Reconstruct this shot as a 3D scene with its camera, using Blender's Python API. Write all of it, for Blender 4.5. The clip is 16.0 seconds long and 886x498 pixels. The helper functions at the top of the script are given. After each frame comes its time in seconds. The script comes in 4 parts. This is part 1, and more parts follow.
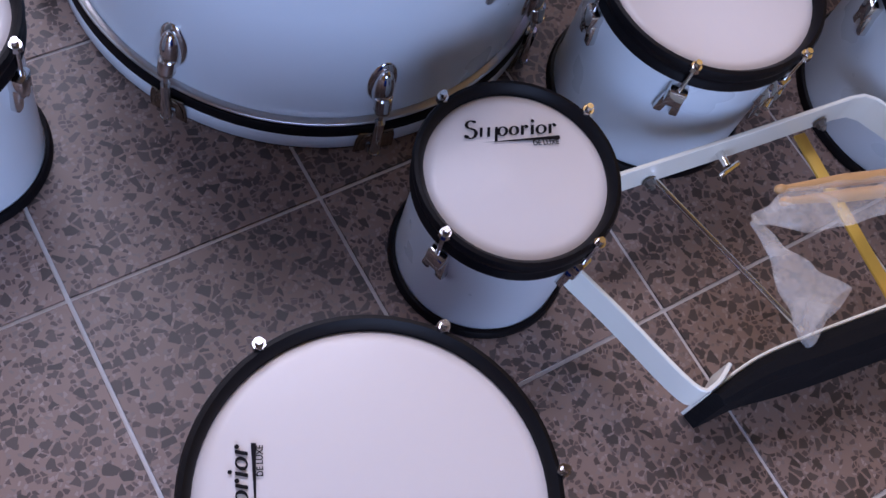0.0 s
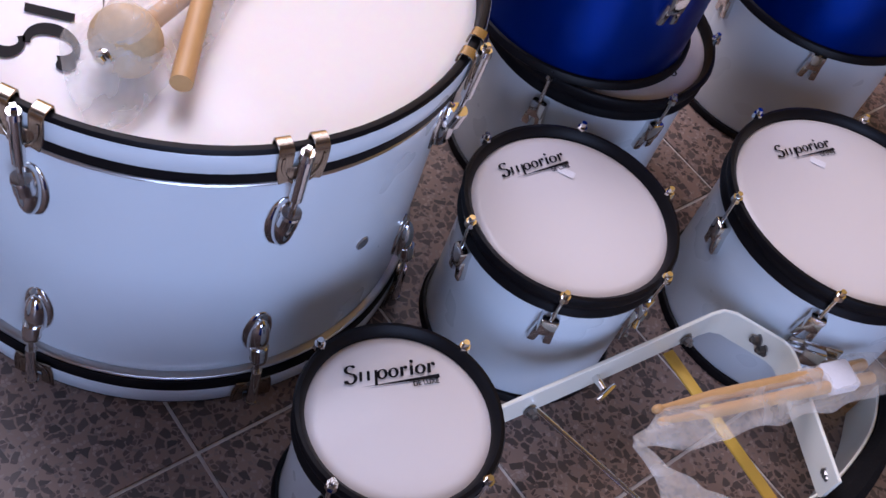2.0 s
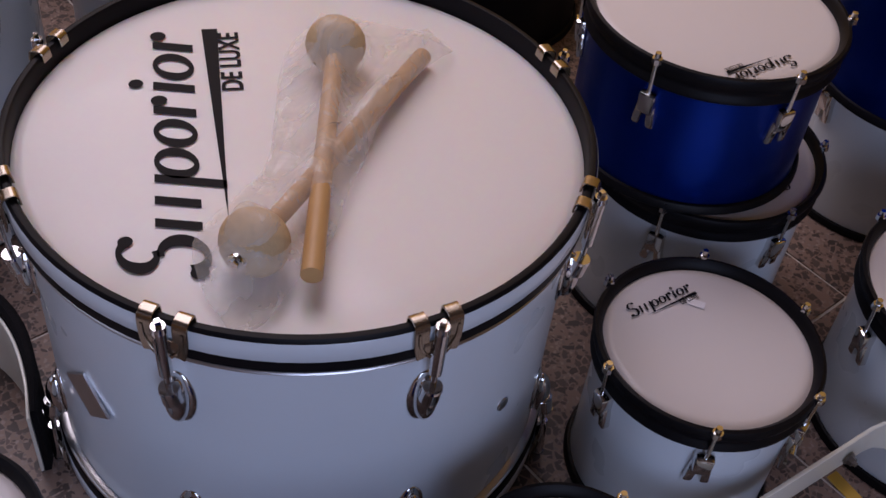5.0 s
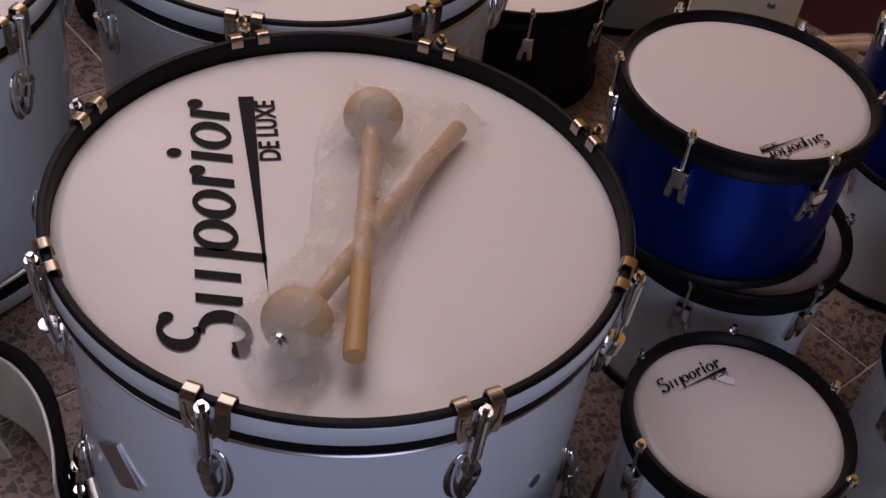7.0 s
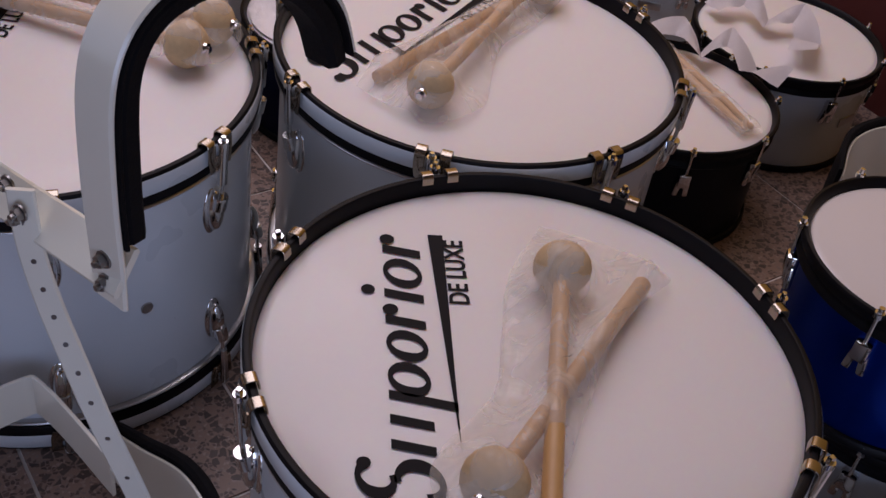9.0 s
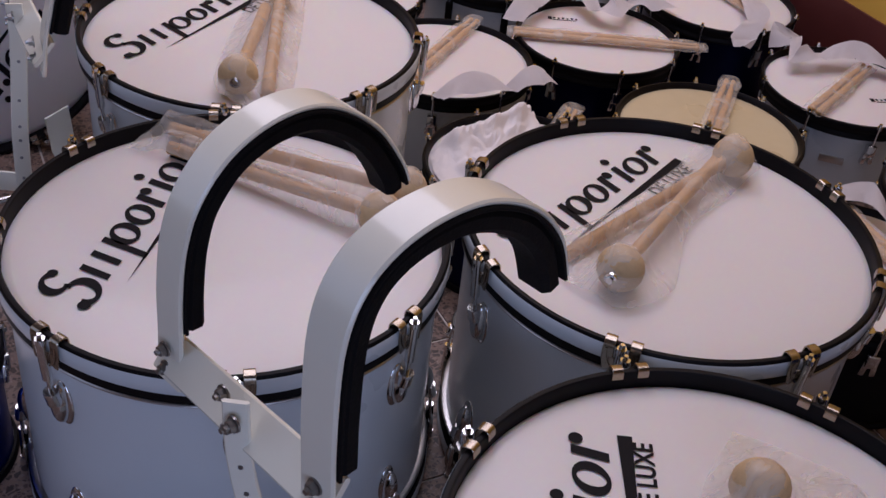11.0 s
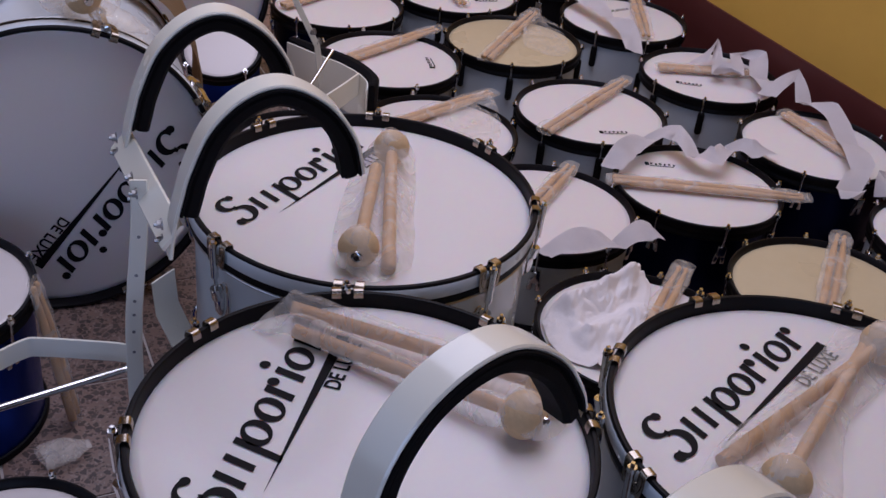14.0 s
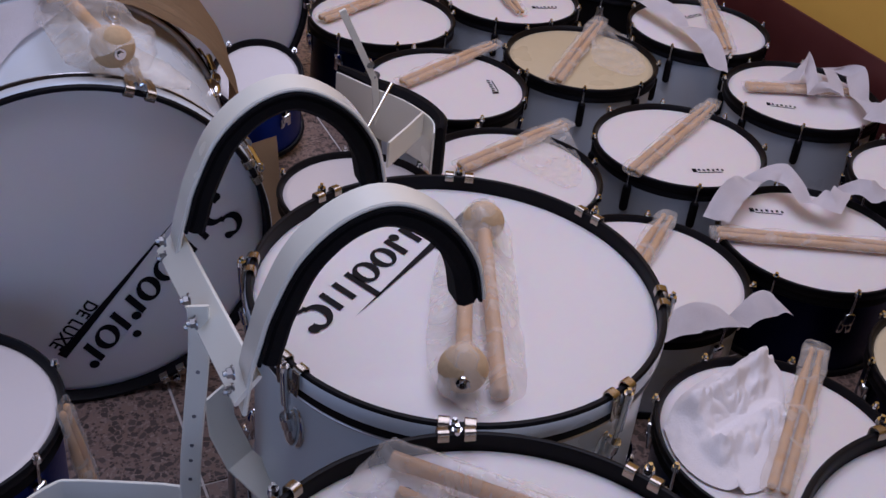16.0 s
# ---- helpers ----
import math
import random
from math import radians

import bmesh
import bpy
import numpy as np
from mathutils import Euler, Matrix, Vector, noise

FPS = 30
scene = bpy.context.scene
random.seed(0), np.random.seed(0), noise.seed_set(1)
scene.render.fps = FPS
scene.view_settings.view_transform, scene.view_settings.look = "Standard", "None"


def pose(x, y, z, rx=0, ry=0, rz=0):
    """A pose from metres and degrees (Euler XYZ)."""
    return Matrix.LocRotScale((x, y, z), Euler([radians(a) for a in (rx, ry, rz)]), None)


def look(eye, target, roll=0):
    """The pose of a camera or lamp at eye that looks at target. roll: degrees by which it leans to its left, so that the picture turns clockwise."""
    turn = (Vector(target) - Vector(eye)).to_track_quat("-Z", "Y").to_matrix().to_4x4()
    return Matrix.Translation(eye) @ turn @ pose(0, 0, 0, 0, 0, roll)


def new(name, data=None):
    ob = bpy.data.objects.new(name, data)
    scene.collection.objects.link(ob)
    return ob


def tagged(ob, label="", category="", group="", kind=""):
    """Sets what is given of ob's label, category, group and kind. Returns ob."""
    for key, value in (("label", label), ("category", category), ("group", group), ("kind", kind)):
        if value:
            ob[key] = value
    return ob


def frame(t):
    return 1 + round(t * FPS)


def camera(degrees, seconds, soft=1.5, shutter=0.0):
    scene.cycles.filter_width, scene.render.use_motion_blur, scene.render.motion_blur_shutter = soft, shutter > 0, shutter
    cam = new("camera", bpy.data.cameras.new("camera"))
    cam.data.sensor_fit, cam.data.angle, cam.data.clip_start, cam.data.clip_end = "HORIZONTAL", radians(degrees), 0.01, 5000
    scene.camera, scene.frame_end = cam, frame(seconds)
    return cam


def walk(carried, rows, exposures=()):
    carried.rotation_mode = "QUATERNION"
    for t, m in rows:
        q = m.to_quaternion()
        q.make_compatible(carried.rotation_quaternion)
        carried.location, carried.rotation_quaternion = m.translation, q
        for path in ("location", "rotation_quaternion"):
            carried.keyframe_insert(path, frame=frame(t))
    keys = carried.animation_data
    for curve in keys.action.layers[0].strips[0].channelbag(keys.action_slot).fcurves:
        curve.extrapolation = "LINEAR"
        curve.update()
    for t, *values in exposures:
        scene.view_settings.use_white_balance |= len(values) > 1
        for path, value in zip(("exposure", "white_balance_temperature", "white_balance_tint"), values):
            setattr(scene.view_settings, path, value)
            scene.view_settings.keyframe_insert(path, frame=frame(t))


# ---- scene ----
# ---- camera ----
cam = camera(43.37, 16.0)
ROWS = [
    (0.0, -0.0699, -0.4950, 1.1439, 25.70, -10.76, -30.04),
    (0.5, -0.0711, -0.4915, 1.1469, 28.74, -11.79, -31.74),
    (1.0, -0.0719, -0.4865, 1.1468, 32.09, -12.88, -33.57),
    (1.5, -0.0701, -0.4768, 1.1505, 35.65, -13.94, -35.86),
    (2.0, -0.0653, -0.4654, 1.1560, 38.14, -14.27, -37.14),
    (2.5, -0.0657, -0.4646, 1.1546, 40.46, -12.95, -39.33),
    (3.0, -0.0625, -0.4533, 1.1574, 41.65, -10.93, -40.92),
    (3.5, -0.0642, -0.4513, 1.1574, 42.89, -8.36, -41.46),
    (4.0, -0.0650, -0.4417, 1.1589, 43.66, -6.37, -40.50),
    (4.5, -0.0707, -0.4379, 1.1617, 44.59, -5.08, -39.87),
    (5.0, -0.0748, -0.4309, 1.1659, 45.45, -5.07, -39.36),
    (5.2, -0.0778, -0.4226, 1.1646, 46.04, -5.26, -38.79),
    (7.3, -0.0998, -0.3649, 1.2050, 47.13, -6.32, -38.77),
    (7.5, -0.1072, -0.3563, 1.2116, 47.27, -6.43, -38.61),
    (8.0, -0.1364, -0.3269, 1.2217, 48.18, -6.51, -37.26),
    (8.2, -0.1395, -0.3079, 1.2233, 48.27, -6.53, -36.69),
    (8.5, -0.1498, -0.3038, 1.2349, 48.91, -6.46, -35.45),
    (9.0, -0.1735, -0.2676, 1.2591, 50.05, -7.06, -32.63),
    (9.5, -0.1865, -0.2204, 1.2626, 51.85, -7.39, -29.55),
    (10.0, -0.1913, -0.1864, 1.2763, 53.23, -6.65, -27.16),
    (10.2, -0.1940, -0.1697, 1.2920, 52.98, -6.42, -26.35),
    (12.3, -0.2099, -0.1430, 1.3871, 56.60, -4.00, -24.55),
    (12.5, -0.2161, -0.1414, 1.3877, 57.07, -3.68, -24.53),
    (13.0, -0.2282, -0.1242, 1.3990, 57.50, -3.60, -24.26),
    (13.5, -0.2539, -0.0502, 1.4040, 57.80, -4.47, -24.03),
    (14.0, -0.2924, 0.0624, 1.4100, 57.72, -5.41, -23.67),
    (14.5, -0.3205, 0.1390, 1.4051, 57.67, -5.05, -24.62),
    (15.0, -0.3184, 0.2292, 1.3926, 57.76, -5.07, -24.87),
    (15.5, -0.2809, 0.3630, 1.3929, 57.42, -6.07, -23.72),
    (16.0, -0.2808, 0.4911, 1.3894, 55.85, -5.03, -24.03),
]
LOOKS = [(0.0, 0.50, 5480, 26), (1.0, 0.84, 5560, 26), (2.0, 0.64, 5680, 26), (3.5, 0.15, 5990, 28), (5.0, -0.36, 6210, 29), (7.5, -0.63, 6640, 30), (8.5, -0.62, 6360, 29), (10.0, -0.63, 6060, 28), (12.5, -0.67, 5680, 26), (15.0, -0.75, 5340, 25), (16.0, -0.74, 5290, 25)]
walk(cam, [(t, pose(*p)) for t, *p in ROWS], LOOKS)

# ---- light: a wide shop opening on the street side, a smaller one behind ----
world = bpy.data.worlds.new("world")
scene.world = world
world.use_nodes = True
wn = world.node_tree.nodes
sky = wn.new("ShaderNodeTexSky")
sky.sky_type = "NISHITA"
sky.sun_disc = False
sky.sun_elevation, sky.sun_rotation = radians(50), radians(200)
wn["Background"].inputs[1].default_value = 0.10
world.node_tree.links.new(sky.outputs[0], wn["Background"].inputs[0])


def area(name, m, sx, sy, power, colour):
    d = bpy.data.lights.new(name, "AREA")
    d.shape, d.size, d.size_y, d.energy, d.color = "RECTANGLE", sx, sy, power, colour
    ob = new(name, d)
    ob.matrix_world = m
    return ob


# first panel is added overhead to brighten the heads; no known skylight
area("added_overhead_light", look((0.90, 2.45, 3.02), (0.90, 2.40, 0.0)), 2.0, 3.2, 96, (1.0, 0.955, 0.95))
area("street_opening_light", look((-2.42, 1.9, 1.85), (0.8, 1.5, 0.4)), 3.2, 1.9, 12, (0.86, 0.93, 1.0))
area("back_door_light", look((-0.8, -2.35, 1.15), (0.4, 0.3, 0.3)), 1.3, 1.9, 35, (0.54, 0.72, 1.0))


# ---- materials ----
def mat(name, base, rough=0.5, metal=0.0, grain=0.0, scale=40.0, bump=0.0, coat=0.0, stain=0.0, second=None, spec=0.5):
    m = bpy.data.materials.new(name)
    m.use_nodes = True
    n, l = m.node_tree.nodes, m.node_tree.links
    b = n["Principled BSDF"]
    b.inputs["Base Color"].default_value = (*base, 1)
    b.inputs["Roughness"].default_value = rough
    b.inputs["Metallic"].default_value = metal
    b.inputs["Coat Weight"].default_value = coat
    b.inputs["Coat Roughness"].default_value = 0.06
    b.inputs["Specular IOR Level"].default_value = spec
    co = n.new("ShaderNodeTexCoord")
    if grain or stain:
        fine = n.new("ShaderNodeTexNoise")
        fine.inputs["Scale"].default_value = scale
        fine.inputs["Detail"].default_value = 6
        broad = n.new("ShaderNodeTexNoise")
        broad.inputs["Scale"].default_value = scale / 9
        broad.inputs["Detail"].default_value = 3
        l.new(co.outputs["Object"], fine.inputs["Vector"])
        l.new(co.outputs["Object"], broad.inputs["Vector"])
        mix = n.new("ShaderNodeMix")
        mix.data_type = "RGBA"
        other = second or tuple(c * 0.6 for c in base)
        mix.inputs[6].default_value, mix.inputs[7].default_value = (*base, 1), (*other, 1)
        am = n.new("ShaderNodeMath")
        am.operation = "MULTIPLY_ADD"
        l.new(fine.outputs["Fac"], am.inputs[0])
        am.inputs[1].default_value = grain
        sb = n.new("ShaderNodeMath")
        sb.operation = "MULTIPLY"
        l.new(broad.outputs["Fac"], sb.inputs[0])
        sb.inputs[1].default_value = stain
        l.new(sb.outputs[0], am.inputs[2])
        l.new(am.outputs[0], mix.inputs[0])
        l.new(mix.outputs[2], b.inputs["Base Color"])
        rr = n.new("ShaderNodeMath")
        rr.operation = "MULTIPLY_ADD"
        l.new(broad.outputs["Fac"], rr.inputs[0])
        rr.inputs[1].default_value, rr.inputs[2].default_value = 0.18, rough - 0.09
        l.new(rr.outputs[0], b.inputs["Roughness"])
        if bump:
            bp = n.new("ShaderNodeBump")
            bp.inputs["Strength"].default_value = bump
            bp.inputs["Distance"].default_value = 0.002
            l.new(fine.outputs["Fac"], bp.inputs["Height"])
            l.new(bp.outputs[0], b.inputs["Normal"])
    return m


def terrazzo():
    m = bpy.data.materials.new("terrazzo")
    m.use_nodes = True
    n, l = m.node_tree.nodes, m.node_tree.links
    b = n["Principled BSDF"]
    geo = n.new("ShaderNodeNewGeometry")
    bend = n.new("ShaderNodeTexNoise")
    bend.inputs["Scale"].default_value = 60
    l.new(geo.outputs["Position"], bend.inputs["Vector"])
    off = n.new("ShaderNodeVectorMath")
    off.operation = "MULTIPLY_ADD"
    l.new(bend.outputs["Color"], off.inputs[0])
    off.inputs[1].default_value = (0.006, 0.006, 0.0)
    l.new(geo.outputs["Position"], off.inputs[2])
    prev = None
    for scale, low, high, dark in ((210.0, 0.06, 0.12, (0.18, 0.132, 0.112)), (160.0, 0.08, 0.14, (0.070, 0.045, 0.037)), (80.0, 0.09, 0.13, (0.055, 0.039, 0.032))):
        v = n.new("ShaderNodeTexVoronoi")
        v.voronoi_dimensions = "2D"
        v.inputs["Scale"].default_value = scale
        v.inputs["Randomness"].default_value = 1.0
        l.new(off.outputs[0], v.inputs["Vector"])
        r = n.new("ShaderNodeMapRange")
        r.inputs["From Min"].default_value, r.inputs["From Max"].default_value = low, high
        edge = n.new("ShaderNodeTexVoronoi")
        edge.voronoi_dimensions, edge.feature = "2D", "DISTANCE_TO_EDGE"
        edge.inputs["Scale"].default_value = scale
        l.new(off.outputs[0], edge.inputs["Vector"])
        l.new(edge.outputs["Distance"], r.inputs["Value"])
        pick = n.new("ShaderNodeSeparateColor")
        l.new(v.outputs["Color"], pick.inputs[0])
        gate = n.new("ShaderNodeMath")
        gate.operation = "GREATER_THAN"
        gate.inputs[1].default_value = 0.66
        l.new(pick.outputs[0], gate.inputs[0])
        f = n.new("ShaderNodeMath")
        f.operation = "MULTIPLY"
        l.new(r.outputs[0], f.inputs[0])
        l.new(gate.outputs[0], f.inputs[1])
        tone = n.new("ShaderNodeMix")
        tone.data_type = "RGBA"
        tone.inputs[6].default_value = (*dark, 1)
        tone.inputs[7].default_value = (*(c * 2.0 for c in dark), 1)
        l.new(pick.outputs[1], tone.inputs[0])
        mix = n.new("ShaderNodeMix")
        mix.data_type = "RGBA"
        l.new(f.outputs[0], mix.inputs[0])
        if prev is None:
            cloud = n.new("ShaderNodeTexNoise")
            cloud.inputs["Scale"].default_value = 9
            cloud.inputs["Detail"].default_value = 8
            l.new(geo.outputs["Position"], cloud.inputs["Vector"])
            base = n.new("ShaderNodeMix")
            base.data_type = "RGBA"
            base.inputs[6].default_value, base.inputs[7].default_value = (0.205, 0.130, 0.096, 1), (0.31, 0.211, 0.168, 1)
            l.new(cloud.outputs["Fac"], base.inputs[0])
            prev = base.outputs[2]
        l.new(prev, mix.inputs[6])
        l.new(tone.outputs[2], mix.inputs[7])
        prev = mix.outputs[2]
    info = n.new("ShaderNodeObjectInfo")
    hue = n.new("ShaderNodeHueSaturation")
    vr = n.new("ShaderNodeMapRange")
    vr.inputs["To Min"].default_value, vr.inputs["To Max"].default_value = 0.88, 1.1
    l.new(info.outputs["Random"], vr.inputs["Value"])
    l.new(vr.outputs[0], hue.inputs["Value"])
    l.new(prev, hue.inputs["Color"])
    l.new(hue.outputs[0], b.inputs["Base Color"])
    b.inputs["Roughness"].default_value = 0.42
    return m


def clear_wrap(low, high):
    """Thin clear film: hazy in the folds, with pale crease lines and a wet-looking gloss."""
    m = bpy.data.materials.new("clear_plastic_film")
    m.use_nodes = True
    n, l = m.node_tree.nodes, m.node_tree.links
    b = n["Principled BSDF"]
    b.inputs["Base Color"].default_value = (0.92, 0.84, 0.74, 1)
    b.inputs["Roughness"].default_value = 0.16
    co = n.new("ShaderNodeTexCoord")
    nz = n.new("ShaderNodeTexNoise")
    nz.inputs["Scale"].default_value = 13
    nz.inputs["Detail"].default_value = 3
    nz.inputs["Distortion"].default_value = 1.9
    l.new(co.outputs["Object"], nz.inputs["Vector"])
    crease = n.new("ShaderNodeTexNoise")
    crease.noise_type = "RIDGED_MULTIFRACTAL"
    crease.inputs["Scale"].default_value = 16
    crease.inputs["Detail"].default_value = 2
    crease.inputs["Distortion"].default_value = 1.2
    l.new(co.outputs["Object"], crease.inputs["Vector"])
    bp = n.new("ShaderNodeBump")
    bp.inputs["Strength"].default_value = 0.7
    bp.inputs["Distance"].default_value = 0.008
    l.new(nz.outputs["Fac"], bp.inputs["Height"])
    l.new(bp.outputs[0], b.inputs["Normal"])
    r = n.new("ShaderNodeMapRange")
    r.inputs["From Min"].default_value, r.inputs["From Max"].default_value = 0.32, 0.72
    r.inputs["To Min"].default_value, r.inputs["To Max"].default_value = low, high
    l.new(nz.outputs["Fac"], r.inputs["Value"])
    k = n.new("ShaderNodeMapRange")
    k.inputs["From Min"].default_value, k.inputs["From Max"].default_value = 0.75, 1.5
    k.inputs["To Min"].default_value, k.inputs["To Max"].default_value = 0.0, 0.28
    l.new(crease.outputs["Fac"], k.inputs["Value"])
    add = n.new("ShaderNodeMath")
    add.use_clamp = True
    l.new(r.outputs[0], add.inputs[0])
    l.new(k.outputs[0], add.inputs[1])
    l.new(add.outputs[0], b.inputs["Alpha"])
    return m


def sparkle_blue(name, base):
    m = mat(name, base, 0.36, 0.92, 0.3, 900, 0.0, 0.08, 0.2, tuple(min(1, c * 1.8) for c in base))
    return m


M_FLOOR = terrazzo()
M_GROUT = mat("grout", (0.82, 0.76, 0.71), 0.85, 0, 0.5, 90, 0.2, 0, 0.3)
M_WALL = mat("ochre_wall_paint", (0.68, 0.40, 0.055), 0.7, 0, 0.15, 30, 0.15, 0, 0.35, (0.50, 0.27, 0.035))
M_MAROON = mat("maroon_gloss_paint", (0.085, 0.014, 0.012), 0.5, 0, 0.3, 25, 0.1, 0, 0.4, (0.12, 0.03, 0.025))
# unseen walls and ceiling: tones kept dark to cut the bounced light
M_PLASTER = mat("unseen_wall_ochre", (0.34, 0.20, 0.07), 0.9, 0, 0.15, 20, 0.1, 0, 0.3)
M_CEIL = mat("unseen_ceiling_brown", (0.22, 0.17, 0.14), 0.9, 0, 0.1, 20, 0.1, 0, 0.2)
M_SHELL = mat("white_wrap_shell", (0.66, 0.71, 0.75), 0.30, 0, 0.05, 60, 0.0, 0.35, 0.10)
M_HEAD = mat("coated_drum_head", (0.79, 0.725, 0.70), 0.38, 0, 0.05, 120, 0.04, 0.15, 0.05)
hb = M_HEAD.node_tree.nodes["Principled BSDF"]
hb.inputs["Subsurface Weight"].default_value = 0.25
hb.inputs["Subsurface Radius"].default_value = (1.0, 0.42, 0.16)
hb.inputs["Subsurface Scale"].default_value = 0.028
M_HEADG = mat("smooth_drum_head", (0.71, 0.645, 0.615), 0.36, 0, 0.04, 100, 0.02, 0.12, 0.04)
M_SKIN = mat("tan_film_head", (0.54, 0.43, 0.25), 0.30, 0, 0.25, 50, 0.03, 0.3, 0.5, (0.68, 0.60, 0.42))
M_BLACK = mat("black_lacquer", (0.006, 0.005, 0.006), 0.46, 0, 0.2, 80, 0.02, 0.0, 0.1, None, 0.13)
M_FOAM = mat("black_foam", (0.007, 0.006, 0.007), 0.85, 0, 0.4, 300, 0.4, spec=0.15)
M_CHROME = mat("chrome", (0.72, 0.71, 0.70), 0.14, 1.0, 0.05, 120, 0, 0, 0.1)
M_STEEL = mat("dull_steel", (0.55, 0.54, 0.53), 0.32, 1.0, 0.1, 200, 0, 0, 0.1)
# chrome claws, with dark warm room reflections put into the base colour
M_CLAW = mat("warm_tinted_chrome", (0.40, 0.34, 0.27), 0.24, 1.0, 0.3, 160, 0, 0, 0.2)
M_BOLT = mat("worn_zinc", (0.34, 0.33, 0.32), 0.36, 1.0, 0.2, 200, 0, 0, 0.2)
M_BLUE = sparkle_blue("blue_sparkle_wrap", (0.0, 0.022, 0.24))
M_NAVY = sparkle_blue("navy_wrap", (0.002, 0.005, 0.035))
M_WHITEPAINT = mat("white_powder_coat", (0.90, 0.87, 0.75), 0.24, 0, 0.06, 70, 0.03, 0.45, 0.14, (0.78, 0.77, 0.67))
M_WOOD = mat("pale_wood", (0.60, 0.35, 0.14), 0.5, 0, 0.5, 45, 0.1, 0, 0.3, (0.44, 0.23, 0.08))
M_FELT = mat("cream_felt", (0.66, 0.46, 0.25), 0.95, 0, 0.6, 160, 0.6, 0, 0.2)
M_STRAP = mat("white_webbing", (0.86, 0.81, 0.81), 0.8, 0, 0.2, 350, 0.35, 0, 0.1)
M_INK = mat("black_ink", (0.006, 0.005, 0.007), 0.6, spec=0.12)
M_YELLOW = mat("yellow_slat_paint", (0.75, 0.45, 0.06), 0.5, 0, 0.15, 60, 0.05, 0, 0.2)
M_KRAFT = mat("brown_paper", (0.42, 0.28, 0.15), 0.8, 0, 0.3, 30, 0.3, 0, 0.3)
M_FILM = clear_wrap(0.17, 0.43)
M_SLEEVE = clear_wrap(0.10, 0.38)


# ---- mesh helpers ----
def link_mesh(name, bm, material, smooth=True):
    bmesh.ops.recalc_face_normals(bm, faces=bm.faces[:])
    me = bpy.data.meshes.new(name)
    bm.to_mesh(me)
    bm.free()
    for p in me.polygons:
        p.use_smooth = smooth
    if smooth:
        me.set_sharp_from_angle(angle=radians(38))
    me.materials.append(material)
    return new(name, me)


def part(name, bm, material, parent, label="", smooth=True):
    ob = link_mesh(name, bm, material, smooth)
    ob.parent = parent
    if label:
        tagged(ob, label)
    return ob


def thing(name, m, label, category, group="", kind=""):
    ob = new(name)
    ob.empty_display_size = 0.05
    ob.matrix_world = m
    return tagged(ob, label, category, group, kind)


def lathe(profile, n=64, closed=False):
    """Turns (radius, height) points about z."""
    bm = bmesh.new()
    rings = []
    for r, z in profile:
        if r < 1e-6:
            rings.append([bm.verts.new((0, 0, z))])
        else:
            rings.append([bm.verts.new((r * math.cos(2 * math.pi * i / n), r * math.sin(2 * math.pi * i / n), z)) for i in range(n)])
    pairs = list(zip(rings, rings[1:]))
    if closed:
        pairs.append((rings[-1], rings[0]))
    for a, b in pairs:
        for i in range(n):
            j = (i + 1) % n
            if len(a) == 1 and len(b) == 1:
                continue
            if len(a) == 1:
                bm.faces.new((a[0], b[i], b[j]))
            elif len(b) == 1:
                bm.faces.new((a[i], a[j], b[0]))
            else:
                bm.faces.new((a[i], a[j], b[j], b[i]))
    return bm


def box_into(bm, m, sx, sy, sz, bevel=0.0):
    v = bmesh.ops.create_cube(bm, size=1, matrix=m @ Matrix.Diagonal((sx, sy, sz, 1)))["verts"]
    if bevel:
        edges = list({e for a in v for e in a.link_edges})
        bmesh.ops.bevel(bm, geom=edges, offset=bevel, segments=2, affect="EDGES", profile=0.5)
    return bm


def rod_into(bm, a, b, r, r2=None, n=12):
    a, b = Vector(a), Vector(b)
    d = b - a
    m = Matrix.Translation((a + b) / 2) @ d.to_track_quat("Z", "Y").to_matrix().to_4x4()
    bmesh.ops.create_cone(bm, cap_ends=True, segments=n, radius1=r, radius2=r if r2 is None else r2, depth=d.length, matrix=m)
    return bm


def ball_into(bm, c, r, sx=1.0, sy=1.0, sz=1.0, n=16):
    bmesh.ops.create_uvsphere(bm, u_segments=n, v_segments=n // 2, radius=r, matrix=Matrix.Translation(c) @ Matrix.Diagonal((sx, sy, sz, 1)))
    return bm


def sweep_into(bm, path, section, side):
    """Sweeps a closed section, pairs (across, up), along a path; side: the across direction, one or one for each point."""
    path = [Vector(p) for p in path]
    rings = []
    for i, p in enumerate(path):
        t = (path[min(i + 1, len(path) - 1)] - path[max(i - 1, 0)]).normalized()
        s = Vector(side[i] if isinstance(side, list) else side)
        s = (s - t * s.dot(t)).normalized()
        u = s.cross(t)
        rings.append([bm.verts.new(p + s * a + u * b) for a, b in section])
    k = len(section)
    for a, b in zip(rings, rings[1:]):
        for i in range(k):
            bm.faces.new((a[i], a[(i + 1) % k], b[(i + 1) % k], b[i]))
    bm.faces.new(rings[0])
    bm.faces.new(list(reversed(rings[-1])))
    return bm


def flat(w, h, up=0.0, b=0.0012):
    """Section of a flat bar with eased edges."""
    x, y = w / 2, h / 2
    return [(-x + b, -y + up), (x - b, -y + up), (x, -y + b + up), (x, y - b + up), (x - b, y + up), (-x + b, y + up), (-x, y - b + up), (-x, -y + b + up)]


